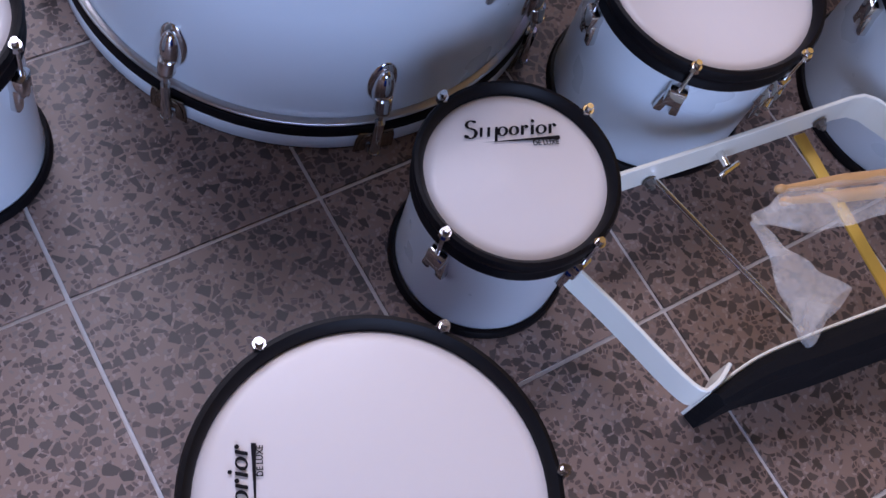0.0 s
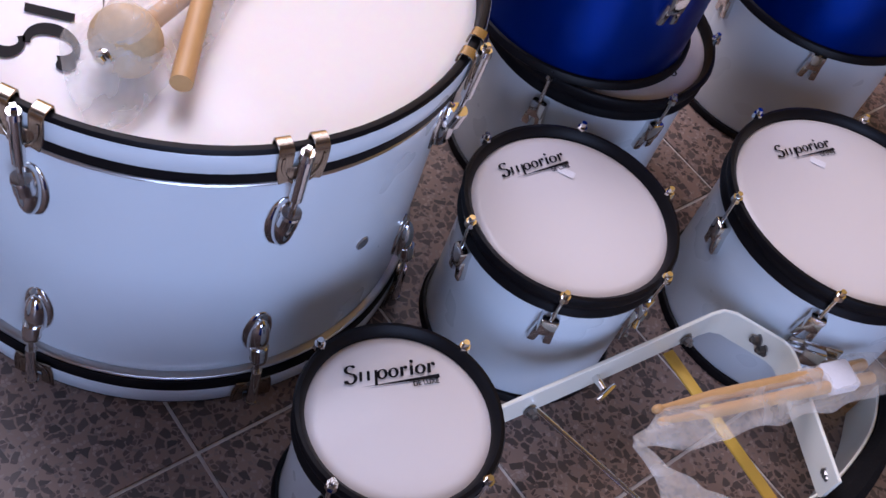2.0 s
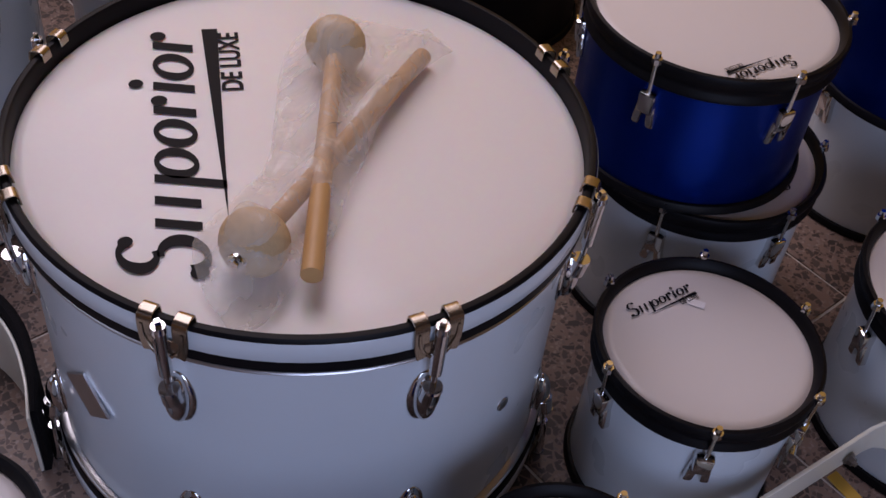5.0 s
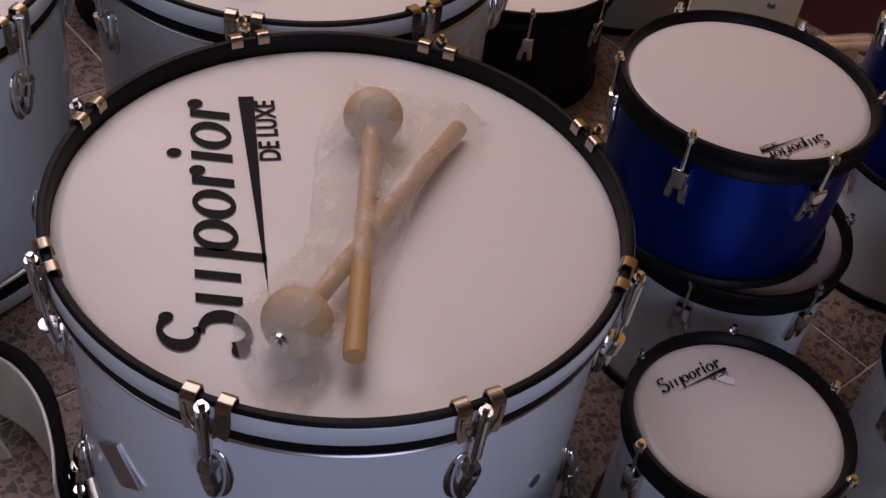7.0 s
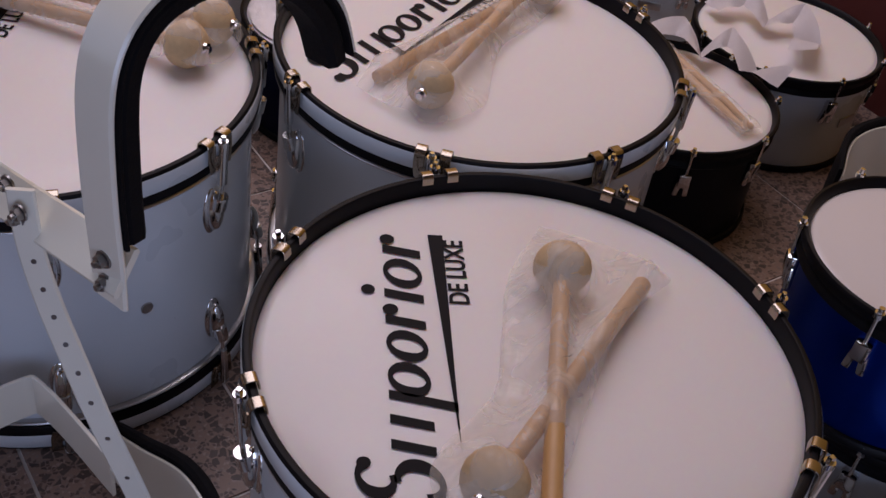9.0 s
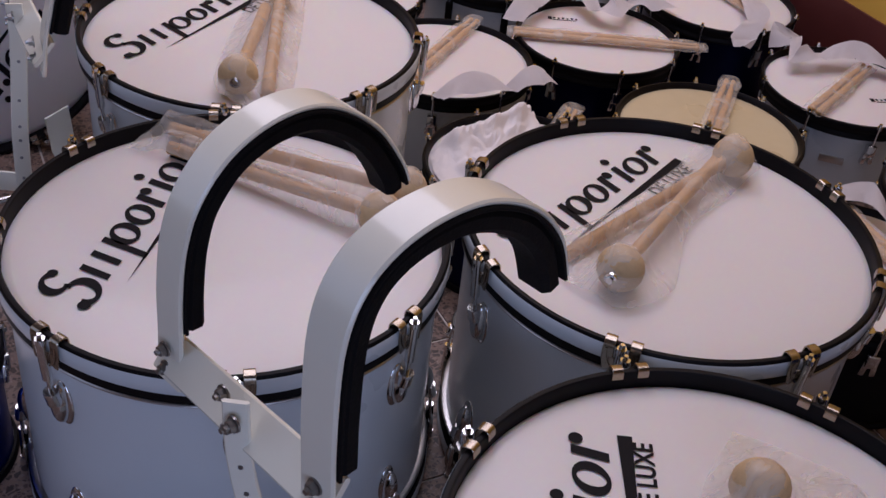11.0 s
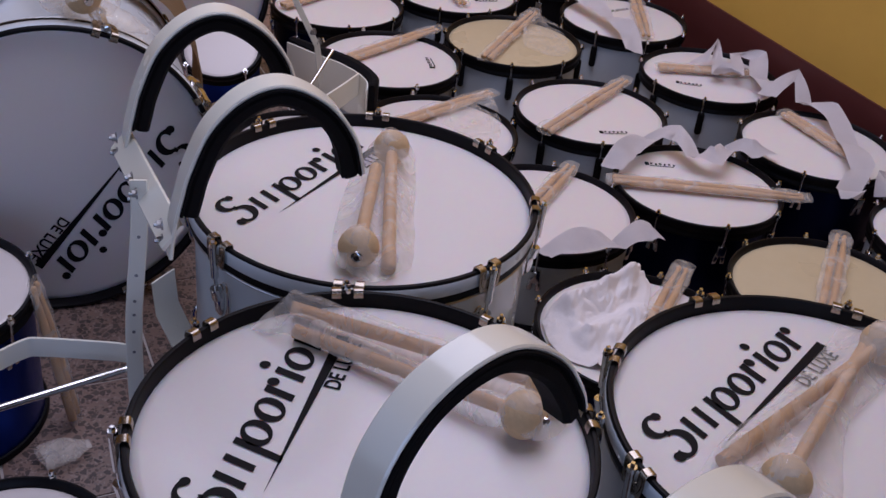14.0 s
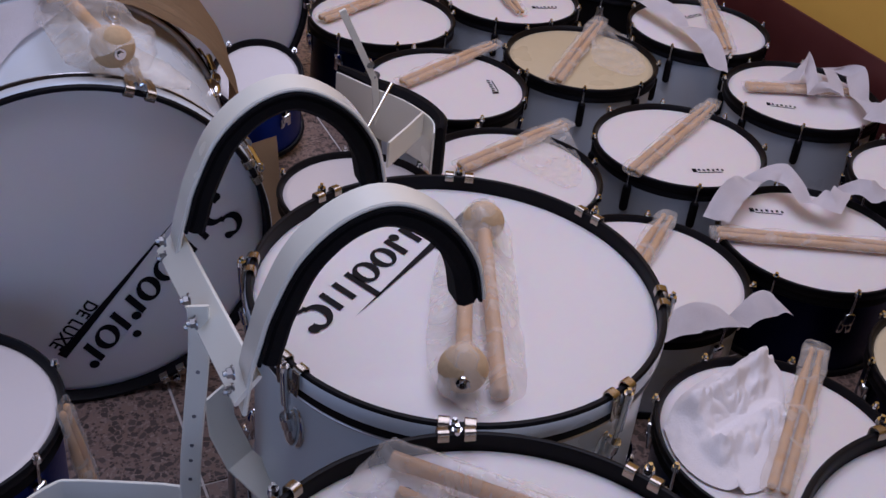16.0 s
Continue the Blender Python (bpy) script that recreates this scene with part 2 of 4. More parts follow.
def smooth_path(pts, n=6):
    pts = [Vector(p) for p in pts]
    out = []
    for i in range(len(pts) - 1):
        p0, p1, p2, p3 = pts[max(i - 1, 0)], pts[i], pts[i + 1], pts[min(i + 2, len(pts) - 1)]
        for k in range(n):
            t = k / n
            out.append(0.5 * (2 * p1 + (p2 - p0) * t + (2 * p0 - 5 * p1 + 4 * p2 - p3) * t * t + (3 * p1 - p0 - 3 * p2 + p3) * t ** 3))
    out.append(pts[-1])
    return out


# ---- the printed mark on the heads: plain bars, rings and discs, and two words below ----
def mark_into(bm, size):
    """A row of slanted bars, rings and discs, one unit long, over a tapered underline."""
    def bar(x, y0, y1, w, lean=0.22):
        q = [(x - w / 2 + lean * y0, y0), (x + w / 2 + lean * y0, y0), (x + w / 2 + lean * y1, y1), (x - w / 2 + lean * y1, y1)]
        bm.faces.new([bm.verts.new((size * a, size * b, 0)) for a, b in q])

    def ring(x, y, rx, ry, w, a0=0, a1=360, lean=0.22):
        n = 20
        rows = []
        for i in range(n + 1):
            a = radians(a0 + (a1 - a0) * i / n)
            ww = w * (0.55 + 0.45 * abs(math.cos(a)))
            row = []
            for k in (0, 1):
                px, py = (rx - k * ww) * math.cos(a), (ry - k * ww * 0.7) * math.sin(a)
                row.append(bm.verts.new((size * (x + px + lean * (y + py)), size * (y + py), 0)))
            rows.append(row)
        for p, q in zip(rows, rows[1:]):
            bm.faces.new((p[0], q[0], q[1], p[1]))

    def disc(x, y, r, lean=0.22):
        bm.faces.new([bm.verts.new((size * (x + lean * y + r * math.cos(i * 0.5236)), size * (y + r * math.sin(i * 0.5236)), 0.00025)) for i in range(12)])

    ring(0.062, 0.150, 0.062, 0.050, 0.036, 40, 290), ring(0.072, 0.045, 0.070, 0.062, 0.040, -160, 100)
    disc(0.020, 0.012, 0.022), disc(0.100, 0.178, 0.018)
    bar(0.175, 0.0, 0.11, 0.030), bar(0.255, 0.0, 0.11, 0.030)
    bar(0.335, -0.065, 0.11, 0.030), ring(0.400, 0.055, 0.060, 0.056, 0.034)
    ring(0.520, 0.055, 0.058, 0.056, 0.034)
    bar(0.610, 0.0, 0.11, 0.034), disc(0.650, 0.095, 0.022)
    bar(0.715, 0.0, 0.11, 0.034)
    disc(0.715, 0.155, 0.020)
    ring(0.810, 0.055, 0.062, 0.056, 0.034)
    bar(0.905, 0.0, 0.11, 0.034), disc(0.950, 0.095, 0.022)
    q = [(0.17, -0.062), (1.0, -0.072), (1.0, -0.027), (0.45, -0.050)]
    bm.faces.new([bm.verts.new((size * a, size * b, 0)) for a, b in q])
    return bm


def word_mesh(text, size):
    cu = bpy.data.curves.new("word", "FONT")
    cu.body, cu.size, cu.offset = text, size, size * 0.022
    ob = bpy.data.objects.new("word", cu)
    scene.collection.objects.link(ob)
    bpy.context.view_layer.update()
    me = bpy.data.meshes.new_from_object(ob.evaluated_get(bpy.context.evaluated_depsgraph_get()))
    bpy.data.objects.remove(ob)
    return me


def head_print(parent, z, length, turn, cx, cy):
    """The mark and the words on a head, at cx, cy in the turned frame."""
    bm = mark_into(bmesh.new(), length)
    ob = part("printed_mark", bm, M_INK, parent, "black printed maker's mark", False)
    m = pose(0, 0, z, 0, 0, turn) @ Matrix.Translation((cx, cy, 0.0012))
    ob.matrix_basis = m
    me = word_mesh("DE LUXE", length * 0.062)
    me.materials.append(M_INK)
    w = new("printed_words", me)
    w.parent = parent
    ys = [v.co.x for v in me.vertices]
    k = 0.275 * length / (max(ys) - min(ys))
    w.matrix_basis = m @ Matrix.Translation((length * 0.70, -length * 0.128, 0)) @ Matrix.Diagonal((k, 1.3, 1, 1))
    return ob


# ---- drums ----
def lug_bass(parent, ang, h, r):
    """One tension rod with a two-finger claw at each hoop and a teardrop casing."""
    for end in (0, 1):
        f = (lambda z: z) if end == 0 else (lambda z: h - z)
        turn = pose(0, 0, 0, 0, 0, ang)
        c = h - 0.119
        bm = bmesh.new()
        ball_into(bm, (r, 0, f(c)), 0.0215, 0.30, 0.80, 1.72, 24)
        ball_into(bm, (r + 0.005, 0, f(c + 0.004)), 0.0165, 0.86, 0.76, 2.0, 24)
        rod_into(bm, (r + 0.0125, 0, f(c + 0.012)), (r + 0.0165, 0, f(c + 0.030)), 0.0108, 0.0100, 20)
        rod_into(bm, (r + 0.0164, 0, f(c + 0.0295)), (r + 0.0168, 0, f(c + 0.033)), 0.0104, 0.0098, 20)
        bmesh.ops.transform(bm, matrix=turn, verts=bm.verts[:])
        part("lug", bm, M_CHROME, parent, "chrome teardrop lug")
        bm = bmesh.new()
        rod_into(bm, (r + 0.0165, 0, f(c + 0.030)), (r + 0.019, 0, f(h - 0.050)), 0.0032)
        rod_into(bm, (r + 0.0185, 0, f(h - 0.064)), (r + 0.021, 0, f(h - 0.004)), 0.0064, 0.0068)
        rod_into(bm, (r + 0.021, 0, f(h - 0.004)), (r + 0.0212, 0, f(h + 0.003)), 0.0076, 0.0066, 12)
        rod_into(bm, (r + 0.0212, 0, f(h + 0.003)), (r + 0.0214, 0, f(h + 0.010)), 0.0042, 0.0036, 4)
        bmesh.ops.transform(bm, matrix=turn, verts=bm.verts[:])
        part("tension_rod", bm, M_CHROME, parent)
        bm = bmesh.new()
        for s in (-1, 1):
            y = s * 0.0168
            pts = [(r - 0.0015, y, f(h - 0.007)), (r + 0.0005, y, f(h + 0.0035)), (r + 0.008, y, f(h + 0.0045)), (r + 0.0150, y, f(h + 0.001)), (r + 0.0158, y, f(h - 0.014)), (r + 0.0158, y * 0.95, f(h - 0.026)), (r + 0.0165, y * 0.78, f(h - 0.038))]
            sweep_into(bm, smooth_path(pts, 4), flat(0.0150, 0.0024, 0, 0.0006), (0, 1, 0))
            # pressed ridge down each finger
            rib = [(r + 0.0172, y * 1.15, f(h - 0.006)), (r + 0.0176, y * 1.1, f(h - 0.020)), (r + 0.0178, y * 0.8, f(h - 0.032)), (r + 0.019, y * 0.45, f(h - 0.038))]
            sweep_into(bm, smooth_path(rib, 4), flat(0.0030, 0.0016, 0, 0.0004), (0, 1, 0))
        box_into(bm, pose(r + 0.0162, 0, f(h - 0.028)), 0.0022, 0.030, 0.018, 0.0008)
        bmesh.ops.transform(bm, matrix=turn, verts=bm.verts[:])
        part("claw", bm, M_CLAW, parent, "chrome two-finger claw hook")


def bass_drum(m, turn, label, h=0.434, r=0.298, phase=0.0, n=96, vent=248.0, grp="marching bass drums"):
    """Local frame: stands on its lower hoop. turn: the print's direction."""
    ob = thing("bass_drum", m, label, "bass drum", grp)
    part("shell", lathe([(r, 0.030), (r, h - 0.030)], n), M_SHELL, ob, "glossy white drum shell")
    for z0, up in ((h - 0.045, 1), (0.0, -1)):
        a, b = z0, z0 + 0.045
        hoop = part("hoop", lathe([(r + 0.0015, a), (r + 0.009, a), (r + 0.0115, a + 0.0025), (r + 0.0115, b - 0.0035), (r + 0.0095, b - 0.0006), (r + 0.006, b), (r + 0.0035, b - 0.0006), (r + 0.0015, b - 0.0035)], n, True), M_BLACK, ob, "black lacquered wooden hoop")
        ma = a + 0.0160 if up == 1 else a + 0.0050
        part("inlay", lathe([(r + 0.0120, ma), (r + 0.0126, ma + 0.0008), (r + 0.0126, ma + 0.0232), (r + 0.0120, ma + 0.0240)], n), M_SHELL, hoop, "white inlay strip")
        zr = a - 0.0072 if up == 1 else b + 0.0012
        part("flesh_ring", lathe([(r + 0.0005, zr), (r + 0.0075, zr), (r + 0.0095, zr + 0.0015), (r + 0.0102, zr + 0.003), (r + 0.0095, zr + 0.0048), (r + 0.0075, zr + 0.006), (r + 0.0005, zr + 0.006)], n, True), M_STEEL, ob, "thin metal head ring")
        zh = h - 0.022 if up == 1 else 0.022
        d = 0.0008 * up
        part("drum_head", lathe([(r + 0.001, zh - 0.004 * up), (r - 0.004, zh - 0.0005 * up), (r - 0.012, zh), (r * 0.5, zh + d), (0.0, zh + d), (0.0, zh - 0.012 * up), (r - 0.003, zh - 0.012 * up)], n, True), M_HEAD, ob, "white coated drum head")
    for k in range(8):
        lug_bass(ob, phase + 45 * k, h, r)
    bm = bmesh.new()
    rod_into(bm, (r - 0.004, 0, h * 0.49), (r + 0.002, 0, h * 0.49), 0.0095, 0.0085, 20)
    bmesh.ops.transform(bm, matrix=pose(0, 0, 0, 0, 0, vent), verts=bm.verts[:])
    part("vent_grommet", bm, M_STEEL, ob, "small metal vent grommet")
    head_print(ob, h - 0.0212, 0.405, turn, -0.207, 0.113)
    return ob


def lug_small(parent, ang, h, r, tall, black=False):
    turn = pose(0, 0, 0, 0, 0, ang)
    mm = M_BLACK if black else M_CHROME
    bm = bmesh.new()
    if black:
        rod_into(bm, (r + 0.008, 0, h - 0.045), (r + 0.008, 0, h - 0.045 - tall), 0.0095)
        ball_into(bm, (r + 0.008, 0, h - 0.045), 0.0095)
        ball_into(bm, (r + 0.008, 0, h - 0.045 - tall), 0.0095)
    else:
        box_into(bm, pose(r + 0.006, 0, h - 0.052 - tall * 0.2, 0, 4), 0.018, 0.022, 0.030, 0.004)
        for s in (-1, 1):
            box_into(bm, pose(r + 0.004, s * 0.008, h - 0.052 - tall * 0.62, s * 6, 6), 0.012, 0.011, tall * 0.75, 0.003)
    bmesh.ops.transform(bm, matrix=turn, verts=bm.verts[:])
    part("lug", bm, mm, parent, "black tube lug" if black else "chrome split lug")
    bm = bmesh.new()
    rod_into(bm, (r + 0.010, 0, h - 0.055), (r + 0.012, 0, h + 0.002), 0.0028)
    rod_into(bm, (r + 0.012, 0, h - 0.004), (r + 0.0122, 0, h + 0.003), 0.0068, 0.0062, 8)
    rod_into(bm, (r + 0.0122, 0, h + 0.003), (r + 0.0124, 0, h + 0.010), 0.0040, 0.0036, 8)
    bmesh.ops.transform(bm, matrix=turn, verts=bm.verts[:])
    part("tension_rod", bm, M_CHROME, parent)


def small_drum(name, m, R, h, lugs, phase, turn, shell, head, label, category, grp, black=False, mark=0.0, badge=False, n=64, at=(0.0, 0.0)):
    """A tom or snare: R is the outer radius of its moulded hoop."""
    r = R - 0.012
    inner = R - 0.0130
    ob = thing(name, m, label, category, grp)
    part("shell", lathe([(r, 0.006), (r, h - 0.012)], n), shell, ob)
    part("hoop", lathe([(r + 0.001, h - 0.036), (r + 0.006, h - 0.038), (r + 0.0095, h - 0.035), (r + 0.0095, h - 0.030), (r + 0.0065, h - 0.026), (r + 0.0065, h - 0.021), (r + 0.0085, h - 0.018), (r + 0.0105, h - 0.012), (R, h - 0.006), (R - 0.002, h - 0.001), (R - 0.006, h), ((R + inner) / 2 - 0.001, h - 0.0015), (inner + 0.001, h - 0.007), (inner, h - 0.013), (inner + 0.002, h - 0.016), (r + 0.001, h - 0.018)], n, True), M_BLACK, ob, "black moulded rim hoop")
    part("lower_hoop", lathe([(r + 0.001, 0.0), (r + 0.006, 0.0), (r + 0.008, 0.002), (r + 0.0075, 0.008), (r + 0.005, 0.012), (r + 0.001, 0.013)], n, True), M_BLACK, ob, "black lower hoop")
    part("drum_head", lathe([(inner + 0.003, h - 0.016), (inner - 0.004, h - 0.0105), (inner - 0.012, h - 0.0095), (0.0, h - 0.009)], n), head, ob)
    part("lower_head", lathe([(r + 0.002, 0.004), (0.0, 0.004)], n), M_HEAD, ob)
    for k in range(lugs):
        lug_small(ob, phase + 360 / lugs * k, h, r, 0.045 if not black else 0.05, black)
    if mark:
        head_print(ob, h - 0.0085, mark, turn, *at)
    if badge:
        bm = bmesh.new()
        box_into(bm, pose(r + 0.001, 0, h * 0.5), 0.003, 0.055, 0.018, 0.001)
        bmesh.ops.transform(bm, matrix=pose(0, 0, 0, 0, 0, phase + 180 / lugs), verts=bm.verts[:])
        part("badge", bm, M_STEEL, ob, "small metal badge plate")
    return ob


# ---- loose things ----
def along(a, b):
    a, b = Vector(a), Vector(b)
    d = b - a
    return Matrix.Translation(a) @ Matrix((d.normalized(), Vector((0, 0, 1)).cross(d).normalized(), d.normalized().cross(Vector((0, 0, 1)).cross(d).normalized()))).transposed().to_4x4(), d.length


def bag_mesh(length, prof, seed, thick=0.5):
    """A crumpled film sleeve along x; prof: pairs (place along, half width)."""
    rng = random.Random(seed)
    bm = bmesh.new()
    rows, nx, nr = [], 46, 28
    for i in range(nx + 1):
        t = i / nx
        for (t0, w0), (t1, w1) in zip(prof, prof[1:]):
            if t0 <= t <= t1:
                k = (t - t0) / (t1 - t0)
                w = w0 + (w1 - w0) * (3 * k * k - 2 * k ** 3)
                break
        row = []
        for j in range(nr):
            a = 2 * math.pi * j / nr
            c = Vector((t * length, w * math.cos(a), max(-0.0, w * thick * (0.55 + 0.9 * math.sin(a)))))
            q = c * 24 + Vector((seed * 7.3, 0, 0))
            k = 0.16 * w + 0.0025
            c += Vector((noise.noise(q) * k, noise.noise(q + Vector((9, 0, 0))) * k, abs(noise.noise(q + Vector((0, 9, 0)))) * k * 0.9))
            row.append(bm.verts.new(c))
        rows.append(row)
    for p, q in zip(rows, rows[1:]):
        for j in range(nr):
            bm.faces.new((p[j], p[(j + 1) % nr], q[(j + 1) % nr], q[j]))
    return bm


def mallet(parent_m, a, b, ball=0.034, stick=0.0105, name="bass_mallet"):
    """A wooden handle from a to a felt ball at b."""
    m, d = along(a, b)
    ob = thing(name, parent_m @ m, "pale wooden bass mallet with a cream felt ball", "mallet", "mallets in clear bags")
    bm = bmesh.new()
    rod_into(bm, (0, 0, 0), (d, 0, 0), stick, stick * 0.92, 16)
    part("handle", bm, M_WOOD, ob, "round pale wooden handle")
    bm = ball_into(bmesh.new(), (d, 0, 0.0), ball, 0.92, 1, 0.98, 24)
    part("felt_ball", bm, M_FELT, ob, "cream felt ball")
    bm = bmesh.new()
    rod_into(bm, (d + ball * 0.86, 0, 0), (d + ball * 0.98, 0, 0), 0.010, 0.009, 16)
    rod_into(bm, (d + ball * 0.95, 0, 0), (d + ball * 1.10, 0, 0), 0.0055, 0.005, 6)
    part("end_bolt", bm, M_CHROME, ob, "chrome washer and bolt")
    return ob


def film_bag(a, b, prof, seed, label, thick=0.5, grp="mallets in clear bags", film=None):
    m, d = along(a, b)
    ob = link_mesh("plastic_bag", bag_mesh(d, prof, seed, thick), film or M_FILM)
    ob.matrix_world = m
    return tagged(ob, label, "plastic bag", grp)


def drape_bag(outline, items, z0, seed, label, wrinkle=0.0045, material=None, name="plastic_bag", category="plastic bag", grp="mallets in clear bags"):
    """A film lying over things. items: (plan point, plan point, radius, height of the axis) of what it covers."""
    loop = [Vector((x, y, 0)) for x, y in outline]
    ctr = sum(loop, Vector()) / len(loop)
    ring = smooth_path(loop + [loop[0]], 12)[:-1]
    ax = max((p - q for p in loop for q in loop), key=lambda v: v.length).normalized()
    bm = bmesh.new()
    k_rings = 30
    rows = []
    for k in range(1, k_rings + 1):
        u = k / k_rings
        row = []
        for i, e in enumerate(ring):
            p = ctr.lerp(e, u)
            q = Vector(((p - ctr).dot(ax) * 17, (p - ctr).cross(ax).z * 38, seed * 3.7))
            w = noise.noise(q) + 0.6 * abs(noise.noise(q * 2.3)) - 0.3
            h = 0.003
            for a, b, r, zc in items:
                a, b = Vector((*a, 0)), Vector((*b, 0))
                d = b - a
                t = max(0.0, min(1.0, (p - a).dot(d) / d.length_squared)) if d.length > 1e-6 else 0.0
                g = (p - a - d * t).length
                top = zc + math.sqrt(max(0.0, r * r - g * g)) + 0.004 if g < 0.6 * r else (zc + 0.8 * r + 0.004) * math.exp(-max(0.0, g - 0.6 * r) / (0.5 * zc + 0.012))
                h = max(h, top)
            edge = min(1.0, (1 - u) * 10)
            h = h * (0.7 + 0.3 * edge) + max(-0.4 * h, w * wrinkle * (1.5 - 0.5 * edge))
            row.append(bm.verts.new((p.x + w * 0.003 * u, p.y + 0.003 * u * noise.noise(q + Vector((4, 4, 0))), z0 + max(0.0012, h))))
        rows.append(row)
    n = len(ring)
    for a, b in zip(rows, rows[1:]):
        for i in range(n):
            bm.faces.new((a[i], a[(i + 1) % n], b[(i + 1) % n], b[i]))
    bm.faces.new(rows[0])
    return tagged(link_mesh(name, bm, material or M_FILM), label, category, grp)


def drumsticks(a, b, seed, sleeve=True):
    """A pair of sticks in a clear sleeve."""
    m, d = along(a, b)
    ob = thing("drumsticks", m, "pair of pale wooden drumsticks lying on a head", "drumsticks", "drumstick pairs")
    for s in (-1, 1):
        bm = bmesh.new()
        y = s * 0.0095
        rod_into(bm, (0.004, y, 0), (d * 0.72, y, 0), 0.0078, 0.0074)
        rod_into(bm, (d * 0.72, y, 0), (d * 0.955, y * 0.8, 0), 0.0074, 0.0038)
        ball_into(bm, (d * 0.97, y * 0.8, 0), 0.0056, 1.5, 1, 1, 12)
        ball_into(bm, (0.004, y, 0), 0.0078, 0.7, 1, 1, 12)
        part("stick", bm, M_WOOD, ob)
    if sleeve:
        bg = part("sleeve", bag_mesh(d * 1.06, [(0, 0.024), (0.05, 0.026), (0.9, 0.025), (1, 0.020)], seed, 0.42), M_SLEEVE, ob, "clear plastic sleeve")
        bg.matrix_basis = pose(-d * 0.03, 0, -0.006)
    return ob


def strap(pts, seed, width=0.05, label="white webbing strap lying crumpled on a drum"):
    """A ribbon folded sharply at each point, its panels slightly bowed and standing off the head."""
    rng = random.Random(seed)
    pts = [Vector(p) for p in pts]
    edges = []
    for i, p in enumerate(pts):
        a = (p - pts[i - 1]).normalized() if i else None
        b = (pts[i + 1] - p).normalized() if i + 1 < len(pts) else None
        t = ((a or b) + (b or a))
        if t.length < 0.4:
            t = (a or b).cross(Vector((0, 0, 1)))
        t.normalize()
        e = Vector((-t.y, t.x, 0)) + Vector((0, 0, rng.uniform(0.25, 0.8) * (1 if i % 2 else -0.5)))
        edges.append(e.normalized())
    bm = bmesh.new()
    rows = []
    steps = 7
    for i in range(len(pts) - 1):
        e0, e1 = edges[i], edges[i + 1]
        if e0.dot(e1) < 0:
            edges[i + 1] = e1 = -e1
        for k in range(steps + (i == len(pts) - 2)):
            u = k / steps
            c = pts[i].lerp(pts[i + 1], u) + Vector((0, 0, 0.010 * math.sin(math.pi * u)))
            e = e0.lerp(e1, u).normalized()
            row = [c + e * (width * (j / 4 - 0.5)) for j in range(5)]
            low = pts[i].lerp(pts[i + 1], u).z - 0.010
            rows.append([bm.verts.new((v.x, v.y, max(v.z, low) + 0.0015 * math.sin(j * 2.1 + k))) for j, v in enumerate(row)])
    for a, b in zip(rows, rows[1:]):
        for k in range(4):
            bm.faces.new((a[k], a[k + 1], b[k + 1], b[k]))
    bmesh.ops.solidify(bm, geom=bm.faces[:], thickness=0.0014)
    return tagged(link_mesh("webbing_strap", bm, M_STRAP), label, "strap", "white webbing straps")


def bolt_into(bm, at, axis, r=0.0066):
    a = Vector(axis).normalized()
    at = Vector(at)
    rod_into(bm, at, at + a * 0.002, r * 1.35, r * 1.3, 16)
    rod_into(bm, at + a * 0.002, at + a * 0.008, r, r * 0.92, 6)
    rod_into(bm, at + a * 0.008, at + a * 0.012, r * 0.5, r * 0.45, 8)
    return bm


def arch_path(w, leg, over, n=22):
    """Up a leg, over a half round and down to the tip, in the x-z plane."""
    r = w / 2
    pts = [Vector((0, 0, z)) for z in (0, leg * 0.35, leg * 0.7)]
    for i in range(n + 1):
        a = radians(180 - (180 + over) * i / n)
        pts.append(Vector((r + r * math.cos(a), 0, leg + r * 1.02 * math.sin(a))))
    return pts


